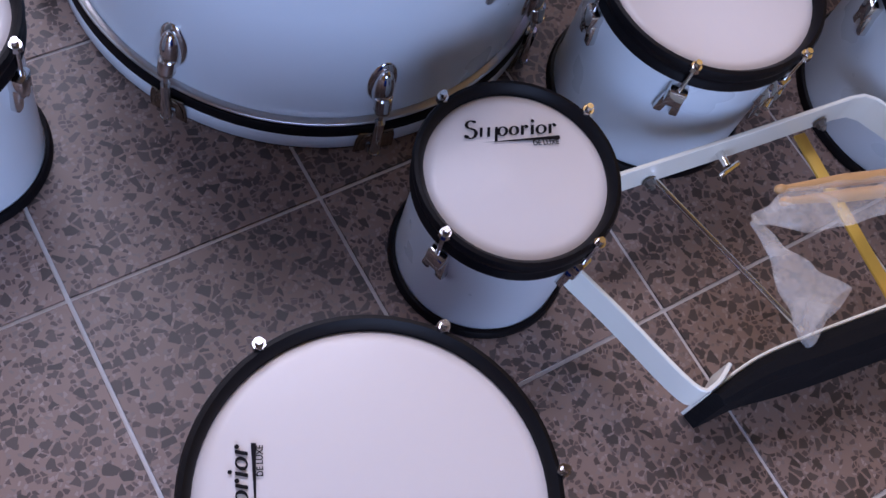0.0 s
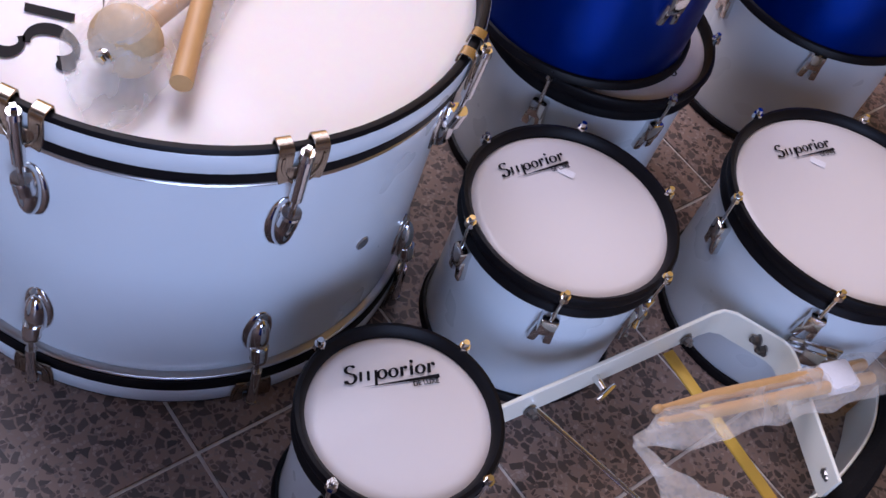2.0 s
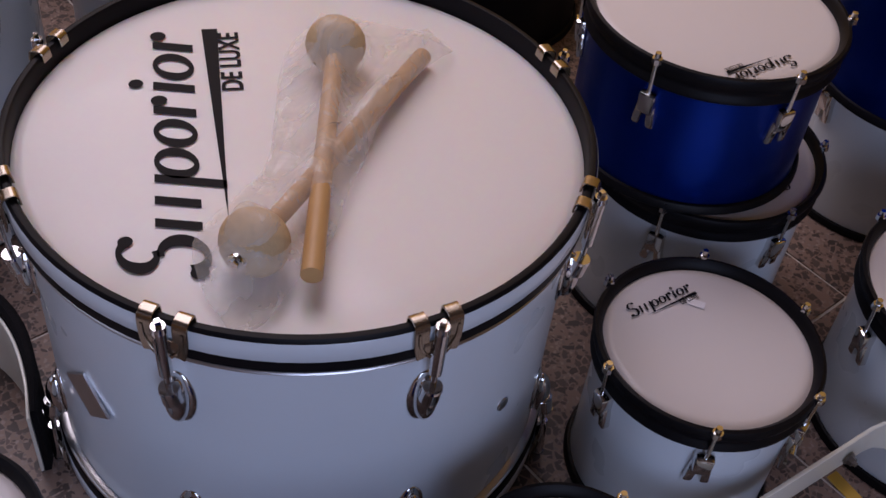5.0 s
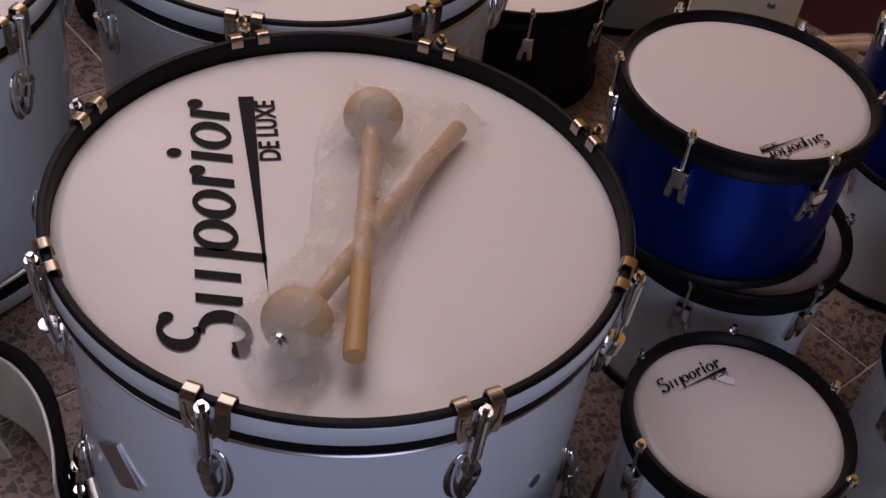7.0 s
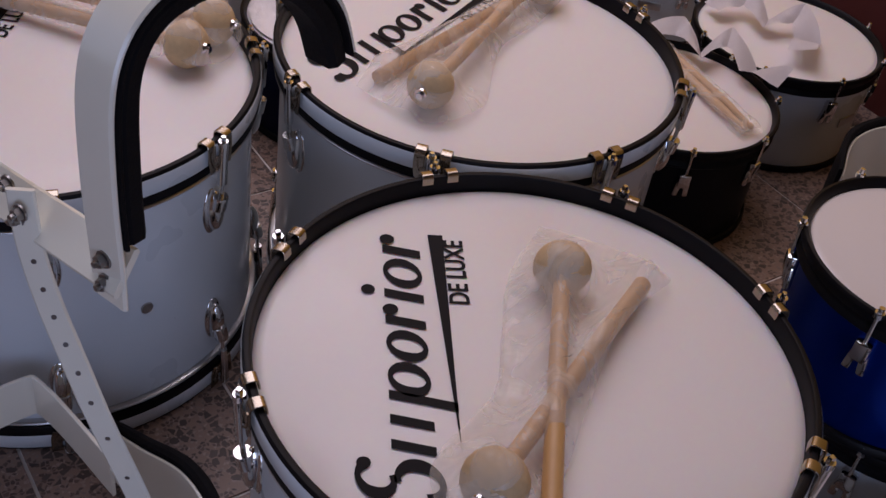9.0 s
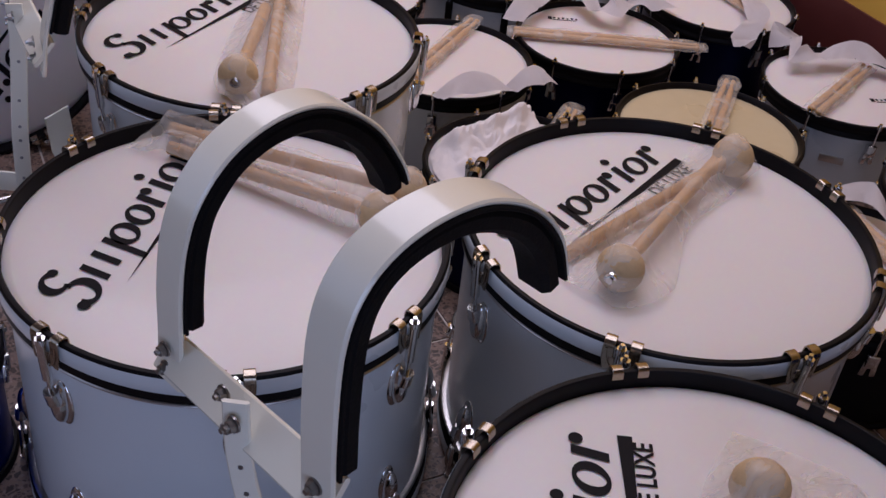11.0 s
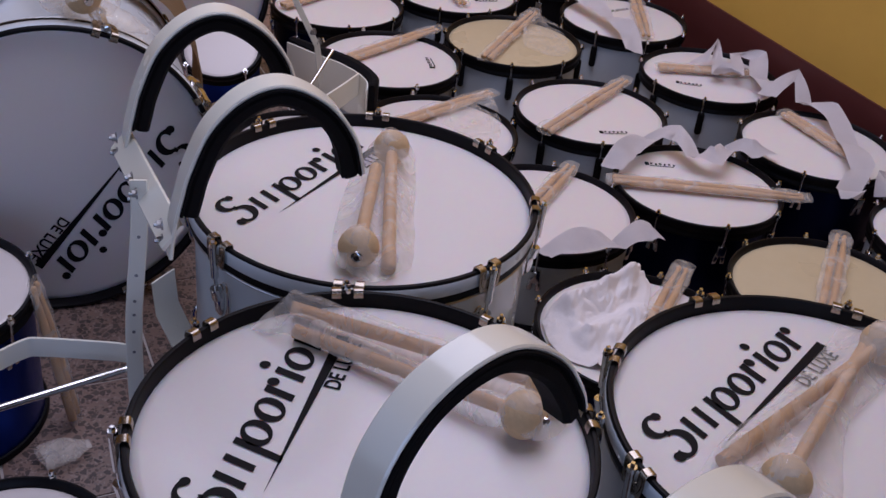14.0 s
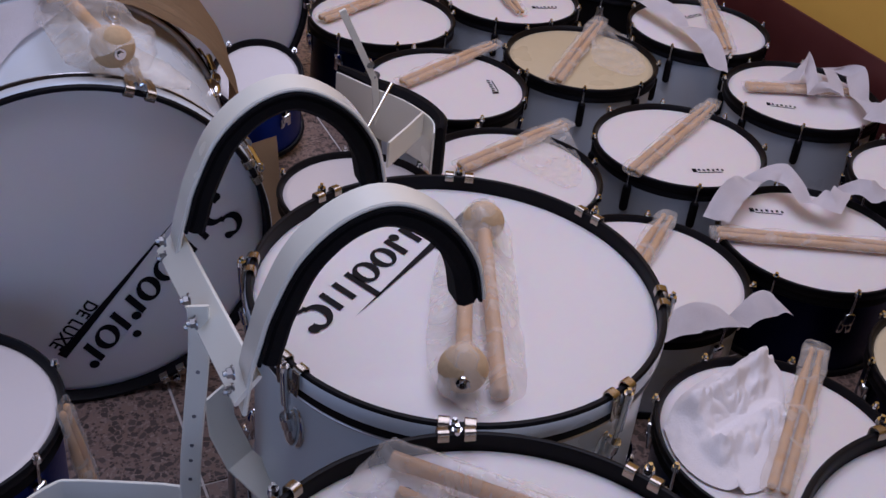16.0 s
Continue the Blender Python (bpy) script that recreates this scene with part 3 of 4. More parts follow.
def shoulder_carrier(arches, spine, label, face=(0, 1, 0)):
    """Two padded shoulder arches on a cross plate with a drilled spine. arches: foot, bearing, and (run, height) points of the bow."""
    ob = thing("shoulder_carrier", pose(0, 0, 0), label, "drum carrier", "drum carriers")
    ends = []
    for (x, y), turn, bow in arches:
        d = Vector((math.cos(radians(turn)), math.sin(radians(turn)), 0))
        across = Vector((-d.y, d.x, 0))
        path = smooth_path([Vector((x, y, 0)) + d * a + Vector((0, 0, b)) for a, b in bow], 6)
        bm = sweep_into(bmesh.new(), path, flat(0.042, 0.006, 0.0, 0.002), across)
        part("shoulder_arch", bm, M_WHITEPAINT, ob, "white painted shoulder arch")
        pad_path = path[8:]
        part("edge_strip", sweep_into(bmesh.new(), pad_path, flat(0.047, 0.004, 0.005, 0.001), across), M_FOAM, ob, "thin black edge strip")
        part("shoulder_pad", sweep_into(bmesh.new(), pad_path, flat(0.041, 0.024, 0.019, 0.006), across), M_FOAM, ob, "black foam shoulder pad")
        z = bow[0][1]
        for k in (0.022, 0.048):
            part("bolt", bolt_into(bmesh.new(), Vector((x, y, z + k)) - d * 0.003, -d), M_BOLT, ob)
        ends.append((Vector((x, y, z + 0.035)) + d * 0.006, d))
    (a, da), (b, db) = ends
    g = (b - a).normalized()
    bm = sweep_into(bmesh.new(), [a - g * 0.02, a.lerp(b, 0.33), a.lerp(b, 0.66), b + g * 0.02], flat(0.006, 0.046, 0, 0.002), da * 0.75 - Vector((0, 0, 0.65)))
    part("cross_plate", bm, M_WHITEPAINT, ob, "white cross plate")
    path = smooth_path(spine, 8)
    bm = sweep_into(bmesh.new(), path, flat(0.026, 0.005, 0, 0.0018), face)
    sp = part("spine_bar", bm, M_WHITEPAINT, ob, "white drilled spine bar")
    for i in range(10, len(path) - 3, 4):
        t = (path[i + 1] - path[i - 1]).normalized()
        out = Vector(face).cross(t).normalized()
        if out.x > 0:
            out = -out
        part("bolt_hole", rod_into(bmesh.new(), path[i] + out * 0.0015, path[i] + out * 0.0029, 0.0027, 0.0027, 12), M_BOLT, sp, "dark drilled hole")
    top = Vector(spine[0])
    for off in ((0, 0.024, -0.008), (0, -0.008, -0.018), (0, 0.006, -0.034)):
        part("bolt", bolt_into(bmesh.new(), top + Vector(off) - da * 0.004, -da), M_BOLT, ob)
    return ob


def belly_plate(parent, pts, z0, z1, wave=0.0, thick=0.016, label="white curved belly plate"):
    """A bent sheet standing on edge along plan points, with a foam backing on one side."""
    path = smooth_path([(x, y, (z0 + z1) / 2) for x, y in pts], 8)
    n = len(path)
    for nm, mt, t, off, grow in (("belly_plate", M_WHITEPAINT, 0.004, 0.0, 0.0), ("belly_pad", M_FOAM, thick, thick / 2 + 0.003, 0.012)):
        bm = bmesh.new()
        rings = []
        for i, p in enumerate(path):
            d = (path[min(i + 1, n - 1)] - path[max(i - 1, 0)]).normalized()
            s = Vector((-d.y, d.x, 0))
            e = math.sin(math.pi * i / (n - 1))
            if grow:
                t = thick * (0.45 + 0.55 * e)
                off = t / 2 + 0.003
            hi = (z1 - z0) / 2 * (1 - wave + wave * e) + grow
            rings.append([bm.verts.new(p + s * (off + a) + Vector((0, 0, b))) for a, b in ((-t / 2, (z0 - z1) / 2), (t / 2, (z0 - z1) / 2), (t / 2, hi - t * 0.3), (t * 0.2, hi), (-t * 0.2, hi), (-t / 2, hi - t * 0.3))])
        for a, b in zip(rings, rings[1:]):
            for k in range(6):
                bm.faces.new((a[k], a[(k + 1) % 6], b[(k + 1) % 6], b[k]))
        bm.faces.new(rings[0]), bm.faces.new(list(reversed(rings[-1])))
        part(nm, bm, mt, parent, label if nm == "belly_plate" else "black foam belly pad")


# ---- the room ----
X0, X1, Y0, Y1, CEIL = -2.5, 1.95, -2.5, 5.0, 3.0


def slab(name, cx, cy, cz, sx, sy, sz, material, label):
    bm = box_into(bmesh.new(), pose(cx, cy, cz), sx, sy, sz)
    ob = link_mesh(name, bm, material, False)
    return tagged(ob, label, name.split("_")[0], "", "structure")


floor = slab("floor", (X0 + X1) / 2, (Y0 + Y1) / 2, -0.053, X1 - X0 + 0.4, Y1 - Y0 + 0.4, 0.1, M_GROUT, "brown terrazzo tile floor with pale joints")
BAND = 0.272
slab("wall_east", X1 + 0.10, (Y0 + Y1) / 2, (BAND + CEIL) / 2, 0.2, Y1 - Y0 + 0.4, CEIL - BAND, M_WALL, "ochre yellow painted wall")
slab("trim_east", X1 + 0.097, (Y0 + Y1) / 2, BAND / 2, 0.206, Y1 - Y0 + 0.4, BAND, M_MAROON, "dark maroon painted wall base")
# north, west and south walls are unseen, added to close the room
slab("wall_north", (X0 + X1) / 2, Y1 + 0.1, CEIL / 2, X1 - X0, 0.2, CEIL, M_WALL, "ochre yellow painted wall")
for nm, a, b in (("wall_west", Y0, 0.2), ("wall_west", 3.6, Y1)):
    slab(nm, X0 - 0.1, (a + b) / 2, CEIL / 2, 0.2, b - a, CEIL, M_PLASTER, "unseen ochre wall beside the street opening")
slab("wall_west", X0 - 0.1, 1.9, 2.92, 0.2, 3.4, 0.16, M_PLASTER, "unseen ochre lintel over the street opening")
slab("wall_west", X0 - 0.1, 1.9, 0.3, 0.2, 3.4, 0.6, M_PLASTER, "unseen ochre sill below the street opening")
for a, b in ((X0, -1.5), (-0.1, X1)):
    slab("wall_south", (a + b) / 2, Y0 - 0.1, CEIL / 2, b - a, 0.2, CEIL, M_PLASTER, "unseen ochre wall beside the back door")
slab("wall_south", -0.8, Y0 - 0.1, 2.65, 1.4, 0.2, 0.7, M_PLASTER, "unseen ochre lintel over the back door")
# unseen ceiling, left open where the added overhead panel sits
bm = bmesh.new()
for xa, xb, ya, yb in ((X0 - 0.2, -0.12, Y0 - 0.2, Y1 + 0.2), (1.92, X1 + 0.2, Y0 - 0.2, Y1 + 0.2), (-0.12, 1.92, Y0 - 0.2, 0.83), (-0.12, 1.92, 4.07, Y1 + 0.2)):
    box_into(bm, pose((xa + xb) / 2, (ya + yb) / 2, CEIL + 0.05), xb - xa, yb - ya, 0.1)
tagged(link_mesh("ceiling", bm, M_CEIL, False), "unseen dull brown ceiling with a long opening added for overhead light", "ceiling", "", "structure")

# ---- bass drums ----
BASS = [((0.455, 0.340), 32.5, 61.5), ((0.761, 0.893), -1, 25.5), ((0.144, 1.080), 30, 53), ((0.360, 1.666), 20, 36)]
drums = []
for (x, y), ph, tx in BASS:
    drums.append(bass_drum(pose(x, y, 0, 0, 0, ph), tx - ph, "white marching bass drum standing upright on the tiles"))
bm = bmesh.new()
sweep_into(bm, [(0.2995, -0.018, 0.208), (0.2995, 0.018, 0.238)], flat(0.055, 0.003, 0, 0.001), (0, 0, 1))
bmesh.ops.transform(bm, matrix=pose(0, 0, 0, 0, 0, 155), verts=bm.verts[:])
part("badge", bm, M_STEEL, drums[0], "metal badge plate")
# one stands on its side, its head towards the room
upright = bass_drum(pose(-0.097, 2.488, 0.3105, 90, 0, -3), 230, "white marching bass drum standing on its side on the floor", phase=25)

# ---- toms ----
TOM = "white marching toms"


def tom(x, y, z, R, h, lugs, phase, turn, at, shell, label, grp, mark=0.095):
    return small_drum("tom_drum", pose(x, y, z), R, h, lugs, phase, turn, shell, M_HEADG, label, "tom drum", grp, mark=mark, at=at)


tom(0.431, -0.142, 0, 0.109, 0.203, 4, 16, -20, (-0.048, 0.044), M_SHELL, "small white tom drum with a black rim", TOM, 0.102)
T2 = tom(0.752, -0.034, 0, 0.134, 0.236, 6, 44, -7.4, (-0.055, 0.072), M_SHELL, "white tom drum with a black rim", TOM)
T3 = tom(1.100, -0.197, 0, 0.167, 0.245, 6, 33, -12.5, (-0.052, 0.094), M_SHELL, "large white tom drum with a black rim", TOM)
tom(1.010, 0.200, 0, 0.164, 0.250, 6, 22, 176, (-0.042, 0.105), M_SHELL, "white tom drum with a blue tom stacked on it", TOM)
tom(1.465, 0.140, 0, 0.172, 0.258, 6, 40, 150, (0, 0), M_SHELL, "white tom drum with a blue tom stacked on it", TOM, 0)
tom(-0.042, 0.215, 0, 0.108, 0.255, 4, -43, 60, (0, 0), M_SHELL, "small white tom drum beside a bass drum", TOM, 0)
BTOM = "blue marching toms"
tom(0.985, 0.228, 0.2505, 0.164, 0.208, 6, 15, 172, (-0.012, 0.115), M_BLUE, "blue sparkle tom drum stacked on a white tom", BTOM)
tom(1.392, 0.110, 0.2585, 0.172, 0.258, 6, 18, 165, (-0.04, 0.11), M_BLUE, "blue sparkle tom drum stacked on a white tom", BTOM)
tom(0.139, -0.368, 0, 0.163, 0.236, 6, 40, 65, (-0.045, 0.104), M_BLUE, "dark blue tom drum with a black rim on the tiles", BTOM)
tom(-0.390, 1.790, 0, 0.195, 0.280, 6, 15, 60, (0, 0), M_BLUE, "dark blue tom drum beside an upright bass drum", BTOM, 0)
tom(-0.303, 1.215, 0, 0.140, 0.220, 6, 0, 60, (0, 0), M_BLUE, "dark blue tom drum beside a bass drum", BTOM, 0)
tom(0.440, 2.270, 0, 0.165, 0.220, 6, 20, 60, (0, 0), M_BLUE, "dark blue tom drum behind a bass drum", BTOM, 0)

# pale flat patches stand in for the bright reflection on two tom heads
for tm, x, y in ((T2, 0.035, 0.050), (T3, 0.018, 0.072)):
    z = 0.236 - 0.0078 if tm == T2 else 0.245 - 0.0078
    bm = box_into(bmesh.new(), pose(x, y, z, 0, 0, 30), 0.011, 0.022, 0.0005)
    part("painted_glint", bm, M_STRAP, tm, "small pale patch painted as a glint on the head", False)
for tm, r, ang in ((T2, 0.122, 298), (T3, 0.155, 222)):
    bm = bmesh.new()
    box_into(bm, pose(r + 0.003, 0, 0.125), 0.004, 0.070, 0.042, 0.0015)
    box_into(bm, pose(r + 0.010, 0, 0.128), 0.014, 0.030, 0.030, 0.003)
    rod_into(bm, (r + 0.010, -0.034, 0.132), (r + 0.010, 0.034, 0.132), 0.004)
    for s in (-1, 1):
        rod_into(bm, (r + 0.004, s * 0.028, 0.112), (r + 0.009, s * 0.028, 0.112), 0.0045, 0.004, 8)
    bmesh.ops.transform(bm, matrix=pose(0, 0, 0, 0, 0, ang), verts=bm.verts[:])
    part("mount_bracket", bm, M_CHROME, tm, "chrome mounting bracket")

# ---- snares ----
SNARE = "marching snare drums"
LIST = [
    (0.817, 2.683, 0.221, "w", 0), (1.227, 2.736, 0.222, "y", 1), (1.665, 2.836, 0.223, "w", 1), (1.709, 2.430, 0.205, "w", 1),
    (1.225, 2.279, 0.212, "w", 1), (0.783, 2.269, 0.212, "n", 0), (0.877, 1.873, 0.205, "w", 0), (1.277, 1.867, 0.211, "n", 0),
    (0.826, 1.408, 0.210, "n", 0), (1.268, 1.405, 0.222, "m", 0), (0.816, 3.103, 0.220, "n", 0), (1.227, 3.147, 0.222, "w", 1),
    (1.747, 1.507, 0.200, "w", 0), (1.700, 1.952, 0.223, "n", 0), (1.249, 0.919, 0.222, "k", 0), (1.652, 1.007, 0.220, "w", 0),
    (1.660, 3.270, 0.222, "k", 0),
]
for i, (x, y, h, kind, tube) in enumerate(LIST):
    shell = {"w": M_SHELL, "y": M_SHELL, "n": M_NAVY, "m": M_NAVY, "k": M_BLACK}[kind]
    head = M_SKIN if kind in "ym" else M_HEAD
    word = {"w": "white", "y": "white", "n": "navy blue", "m": "navy blue", "k": "black"}[kind]
    small_drum("snare_drum", pose(x, y, 0, 0, 0, 17 * i), 0.200, h, 8, 0, 40, shell, head, word + (" snare drum with a tan film head" if kind in "ym" else " snare drum with a white head and black rim"), "snare drum", SNARE, black=bool(tube), badge=kind == "w" and not tube, n=56)

for x, y, h, mx, my, turn in ((0.817, 2.683, 0.221, 0.924, 2.647, 80), (1.225, 2.279, 0.212, 1.227, 2.165, -14), (1.277, 1.867, 0.211, 1.250, 1.985, -24), (1.227, 3.147, 0.222, 1.30, 3.07, -10), (1.747, 1.507, 0.200, 1.80, 1.43, -18), (1.709, 2.430, 0.205, 1.62, 2.40, -30), (1.665, 2.836, 0.223, 1.70, 2.92, 10)):
    bm = bmesh.new()
    for k, w in enumerate((0.013, 0.007, 0.006, 0.008, 0.006, 0.007, 0.006)):
        box_into(bm, pose(-0.033 + 0.011 * k, 0.002 * (k % 2), 0), w * 0.75, 0.008 if k else 0.015, 0.0004)
    box_into(bm, pose(0.002, -0.009, 0), 0.058, 0.0025, 0.0004)
    owner = [o for o in scene.objects if o.name.startswith("snare_drum") and abs(o.matrix_world[0][3] - x) + abs(o.matrix_world[1][3] - y) < 0.01][0]
    ob = part("printed_mark", bm, M_INK, owner, "small black printed mark", False)
    ob.matrix_basis = owner.matrix_world.inverted() @ pose(mx, my, h - 0.0084, 0, 0, turn)

# ---- mallets in bags on the bass heads ----
ZH = 0.4125
I = Matrix.Identity(4)
mallet(I, (0.324, 0.140, ZH + 0.029), (0.545, 0.414, ZH + 0.036))
mallet(I, (0.637, 0.370, ZH + 0.012), (0.302, 0.199, ZH + 0.035))
drape_bag([(0.600, 0.520), (0.688, 0.380), (0.560, 0.318), (0.455, 0.245), (0.383, 0.189), (0.313, 0.150), (0.255, 0.133), (0.240, 0.165), (0.258, 0.238), (0.305, 0.278), (0.393, 0.320), (0.490, 0.440)], [((0.40, 0.234), (0.545, 0.414), 0.011, 0.033), ((0.545, 0.414), (0.545, 0.414), 0.034, 0.036), ((0.302, 0.199), (0.302, 0.199), 0.034, 0.035), ((0.302, 0.199), (0.637, 0.370), 0.011, 0.033)], ZH, 3, "clear plastic bag holding two mallets on a drum head")
mallet(I, (0.572, 0.880, ZH + 0.012), (0.952, 1.000, ZH + 0.036))
mallet(I, (0.930, 1.010, ZH + 0.028), (0.612, 0.805, ZH + 0.035))
drape_bag([(0.535, 0.875), (0.580, 0.760), (0.679, 0.765), (0.783, 0.876), (0.900, 0.935), (1.005, 0.985), (1.020, 1.050), (0.962, 1.085), (0.873, 1.040), (0.740, 0.970), (0.630, 0.929)], [((0.572, 0.880), (0.952, 1.0), 0.011, 0.033), ((0.952, 1.0), (0.952, 1.0), 0.034, 0.036), ((0.612, 0.805), (0.612, 0.805), 0.034, 0.035), ((0.612, 0.805), (0.93, 1.01), 0.011, 0.033)], ZH, 5, "clear plastic bag holding two mallets on a drum head")
mallet(I, (0.135, 1.365, ZH + 0.014), (0.405, 1.065, ZH + 0.036))
mallet(I, (0.120, 1.310, ZH + 0.014), (0.345, 1.020, ZH + 0.036))
drape_bag([(0.062, 1.345), (0.141, 1.390), (0.259, 1.302), (0.385, 1.180), (0.452, 1.100), (0.432, 1.030), (0.345, 0.980), (0.275, 1.070), (0.158, 1.230), (0.100, 1.305)], [((0.135, 1.365), (0.405, 1.065), 0.011, 0.033), ((0.405, 1.065), (0.405, 1.065), 0.034, 0.036), ((0.345, 1.02), (0.345, 1.02), 0.034, 0.036), ((0.12, 1.31), (0.345, 1.02), 0.011, 0.033)], ZH, 7, "clear plastic bag holding mallets on a drum head")
mallet(I, (0.311, 1.426, ZH + 0.013), (0.454, 1.780, ZH + 0.036), 0.034, 0.0120)
mallet(I, (0.412, 1.748, ZH + 0.014), (0.274, 1.467, ZH + 0.036), 0.034, 0.0120)
drape_bag([(0.530, 1.885), (0.510, 1.800), (0.420, 1.579), (0.355, 1.430), (0.290, 1.400), (0.238, 1.440), (0.256, 1.540), (0.345, 1.717), (0.440, 1.840), (0.495, 1.892)], [((0.311, 1.426), (0.454, 1.78), 0.012, 0.033), ((0.454, 1.78), (0.454, 1.78), 0.034, 0.036), ((0.274, 1.467), (0.274, 1.467), 0.034, 0.036), ((0.274, 1.467), (0.412, 1.748), 0.012, 0.033)], ZH, 9, "clear plastic bag holding two mallets on a drum head")

# ---- sticks on the snares ----
STICKS = [
    (1.044, 2.191, 1.421, 2.424, 0.212), (1.082, 2.619, 1.392, 2.921, 0.222), (0.711, 2.696, 1.032, 2.851, 0.221), (0.686, 2.309, 1.007, 2.427, 0.212),
    (0.760, 1.805, 1.025, 2.024, 0.205), (1.080, 1.930, 1.490, 1.738, 0.211), (0.745, 1.312, 1.030, 1.565, 0.210), (1.210, 1.340, 1.440, 1.563, 0.222),
    (1.800, 2.990, 1.645, 2.673, 0.223), (0.647, 3.102, 0.891, 3.230, 0.220), (1.231, 3.290, 1.196, 3.023, 0.222), (1.572, 1.421, 1.865, 1.567, 0.200),
    (1.330, 1.052, 1.290, 0.761, 0.222), (1.726, 2.117, 1.737, 1.837, 0.223), (1.579, 2.497, 1.840, 2.400, 0.205),
]
for i, (xa, ya, xb, yb, h) in enumerate(STICKS):
    drumsticks((xa, ya, h + 0.004), (xb, yb, h + 0.004), i + 20)

# ---- straps ----
STRAPS = [
    (((1.085, 1.950), (1.160, 2.000), (1.260, 2.060), (1.320, 2.040), (1.315, 1.950), (1.350, 1.905), (1.430, 1.965), (1.460, 1.915), (1.530, 1.930)), 0.222),
    (((1.690, 2.470), (1.790, 2.530), (1.700, 2.385), (1.745, 2.360), (1.845, 2.505), (1.870, 2.430), (1.800, 2.330), (1.765, 2.225)), 0.214),
    (((1.555, 3.000), (1.568, 2.883), (1.579, 2.801), (1.564, 2.673), (1.514, 2.540)), 0.232),
    (((1.725, 2.200), (1.870, 2.260), (1.795, 2.130), (1.815, 2.058), (1.752, 1.907), (1.665, 1.760), (1.560, 1.690), (1.540, 1.650)), 0.230),
    (((1.690, 1.690), (1.717, 1.728), (1.771, 1.728), (1.660, 1.610), (1.754, 1.607), (1.830, 1.590), (1.890, 1.520)), 0.206),
    (((0.760, 1.672), (0.852, 1.676), (0.932, 1.664), (1.000, 1.672), (1.040, 1.668)), 0.212),
    (((1.30, 1.09), (1.38, 1.06), (1.37, 0.98), (1.45, 0.99), (1.42, 0.90), (1.44, 0.83)), 0.226),
    (((1.54, 1.13), (1.62, 1.11), (1.60, 1.03), (1.67, 1.01), (1.63, 0.94), (1.56, 0.90)), 0.224),
]
for i, (pts, z) in enumerate(STRAPS):
    strap([(x, y, z + 0.010 + (0.020 if k % 2 else 0.0)) for k, (x, y) in enumerate(pts)], i + 1, 0.056)

# ---- carriers ----
C1_NEAR = ((0.0, 0.578), (0.0, 0.62), (-0.002, 0.70), (0.002, 0.785), (0.020, 0.832), (0.055, 0.858), (0.105, 0.866), (0.160, 0.857), (0.218, 0.825), (0.262, 0.776), (0.284, 0.722))
C1_FAR = ((0.0, 0.515), (0.004, 0.57), (0.006, 0.63), (0.014, 0.690), (0.033, 0.738), (0.073, 0.779), (0.132, 0.799), (0.193, 0.791), (0.256, 0.747), (0.298, 0.690), (0.314, 0.655))
c1 = shoulder_carrier([((0.037, 0.440), 20.4, C1_NEAR), ((-0.024, 0.717), 19.8, C1_FAR)], [(0.000, 0.555, 0.628), (0.001, 0.551, 0.565), (0.007, 0.536, 0.505), (0.016, 0.511, 0.449), (0.027, 0.482, 0.385), (0.052, 0.462, 0.27), (0.080, 0.448, 0.13)], "white shoulder carrier with black pads beside a bass drum", (0.85, -0.53, 0))
belly_plate(c1, [(0.095, 0.700), (0.118, 0.638), (0.145, 0.576), (0.150, 0.511), (0.138, 0.450), (0.118, 0.400)], 0.002, 0.128, 0.35)
C2_BOW = ((0.004, 0.530), (0.012, 0.585), (0.022, 0.625), (0.033, 0.663), (0.063, 0.726), (0.112, 0.770), (0.168, 0.781), (0.227, 0.749), (0.267, 0.694), (0.282, 0.636))
c2 = shoulder_carrier([((-0.043, 1.406), -2.0, C2_BOW), ((-0.057, 1.679), -2.0, C2_BOW)], [(-0.056, 1.525, 0.585), (-0.058, 1.520, 0.52), (-0.072, 1.512, 0.40), (-0.077, 1.512, 0.34), (-0.080, 1.511, 0.25), (-0.080, 1.510, 0.003)], "white shoulder carrier with black pads beside a bass drum", (0.97, -0.25, 0))
bm = sweep_into(bmesh.new(), smooth_path([(-0.330, 1.560, 0.245), (-0.277, 1.598, 0.245), (-0.236, 1.618, 0.245), (-0.215, 1.616, 0.245), (-0.150, 1.590, 0.245), (-0.085, 1.560, 0.245), (-0.078, 1.540, 0.245)], 3), flat(0.038, 0.005, 0, 0.001), (0, 0, 1))
part("support_bar", bm, M_WHITEPAINT, c2, "white flat support bar")
part("support_rod", rod_into(bmesh.new(), (-0.300, 1.484, 0.240), (-0.081, 1.527, 0.240), 0.006), M_CHROME, c2, "chrome support rod")
bm = sweep_into(bmesh.new(), smooth_path([(-0.162, 0.731, 0.148), (-0.092, 0.740, 0.148), (0.006, 0.759, 0.148), (0.032, 0.739, 0.148), (0.064, 0.590, 0.148)], 5), flat(0.07, 0.005, 0, 0.001), (0, 0, 1))
part("support_bar", bm, M_WHITEPAINT, c1, "white flat support bar")
film_bag((-0.16, 0.66, 0.0), (0.03, 0.60, 0.10), [(0, 0.05), (0.4, 0.045), (0.8, 0.02), (1, 0.012)], 19, "crumpled clear plastic bag on the carrier", 0.6, "drumstick bags")

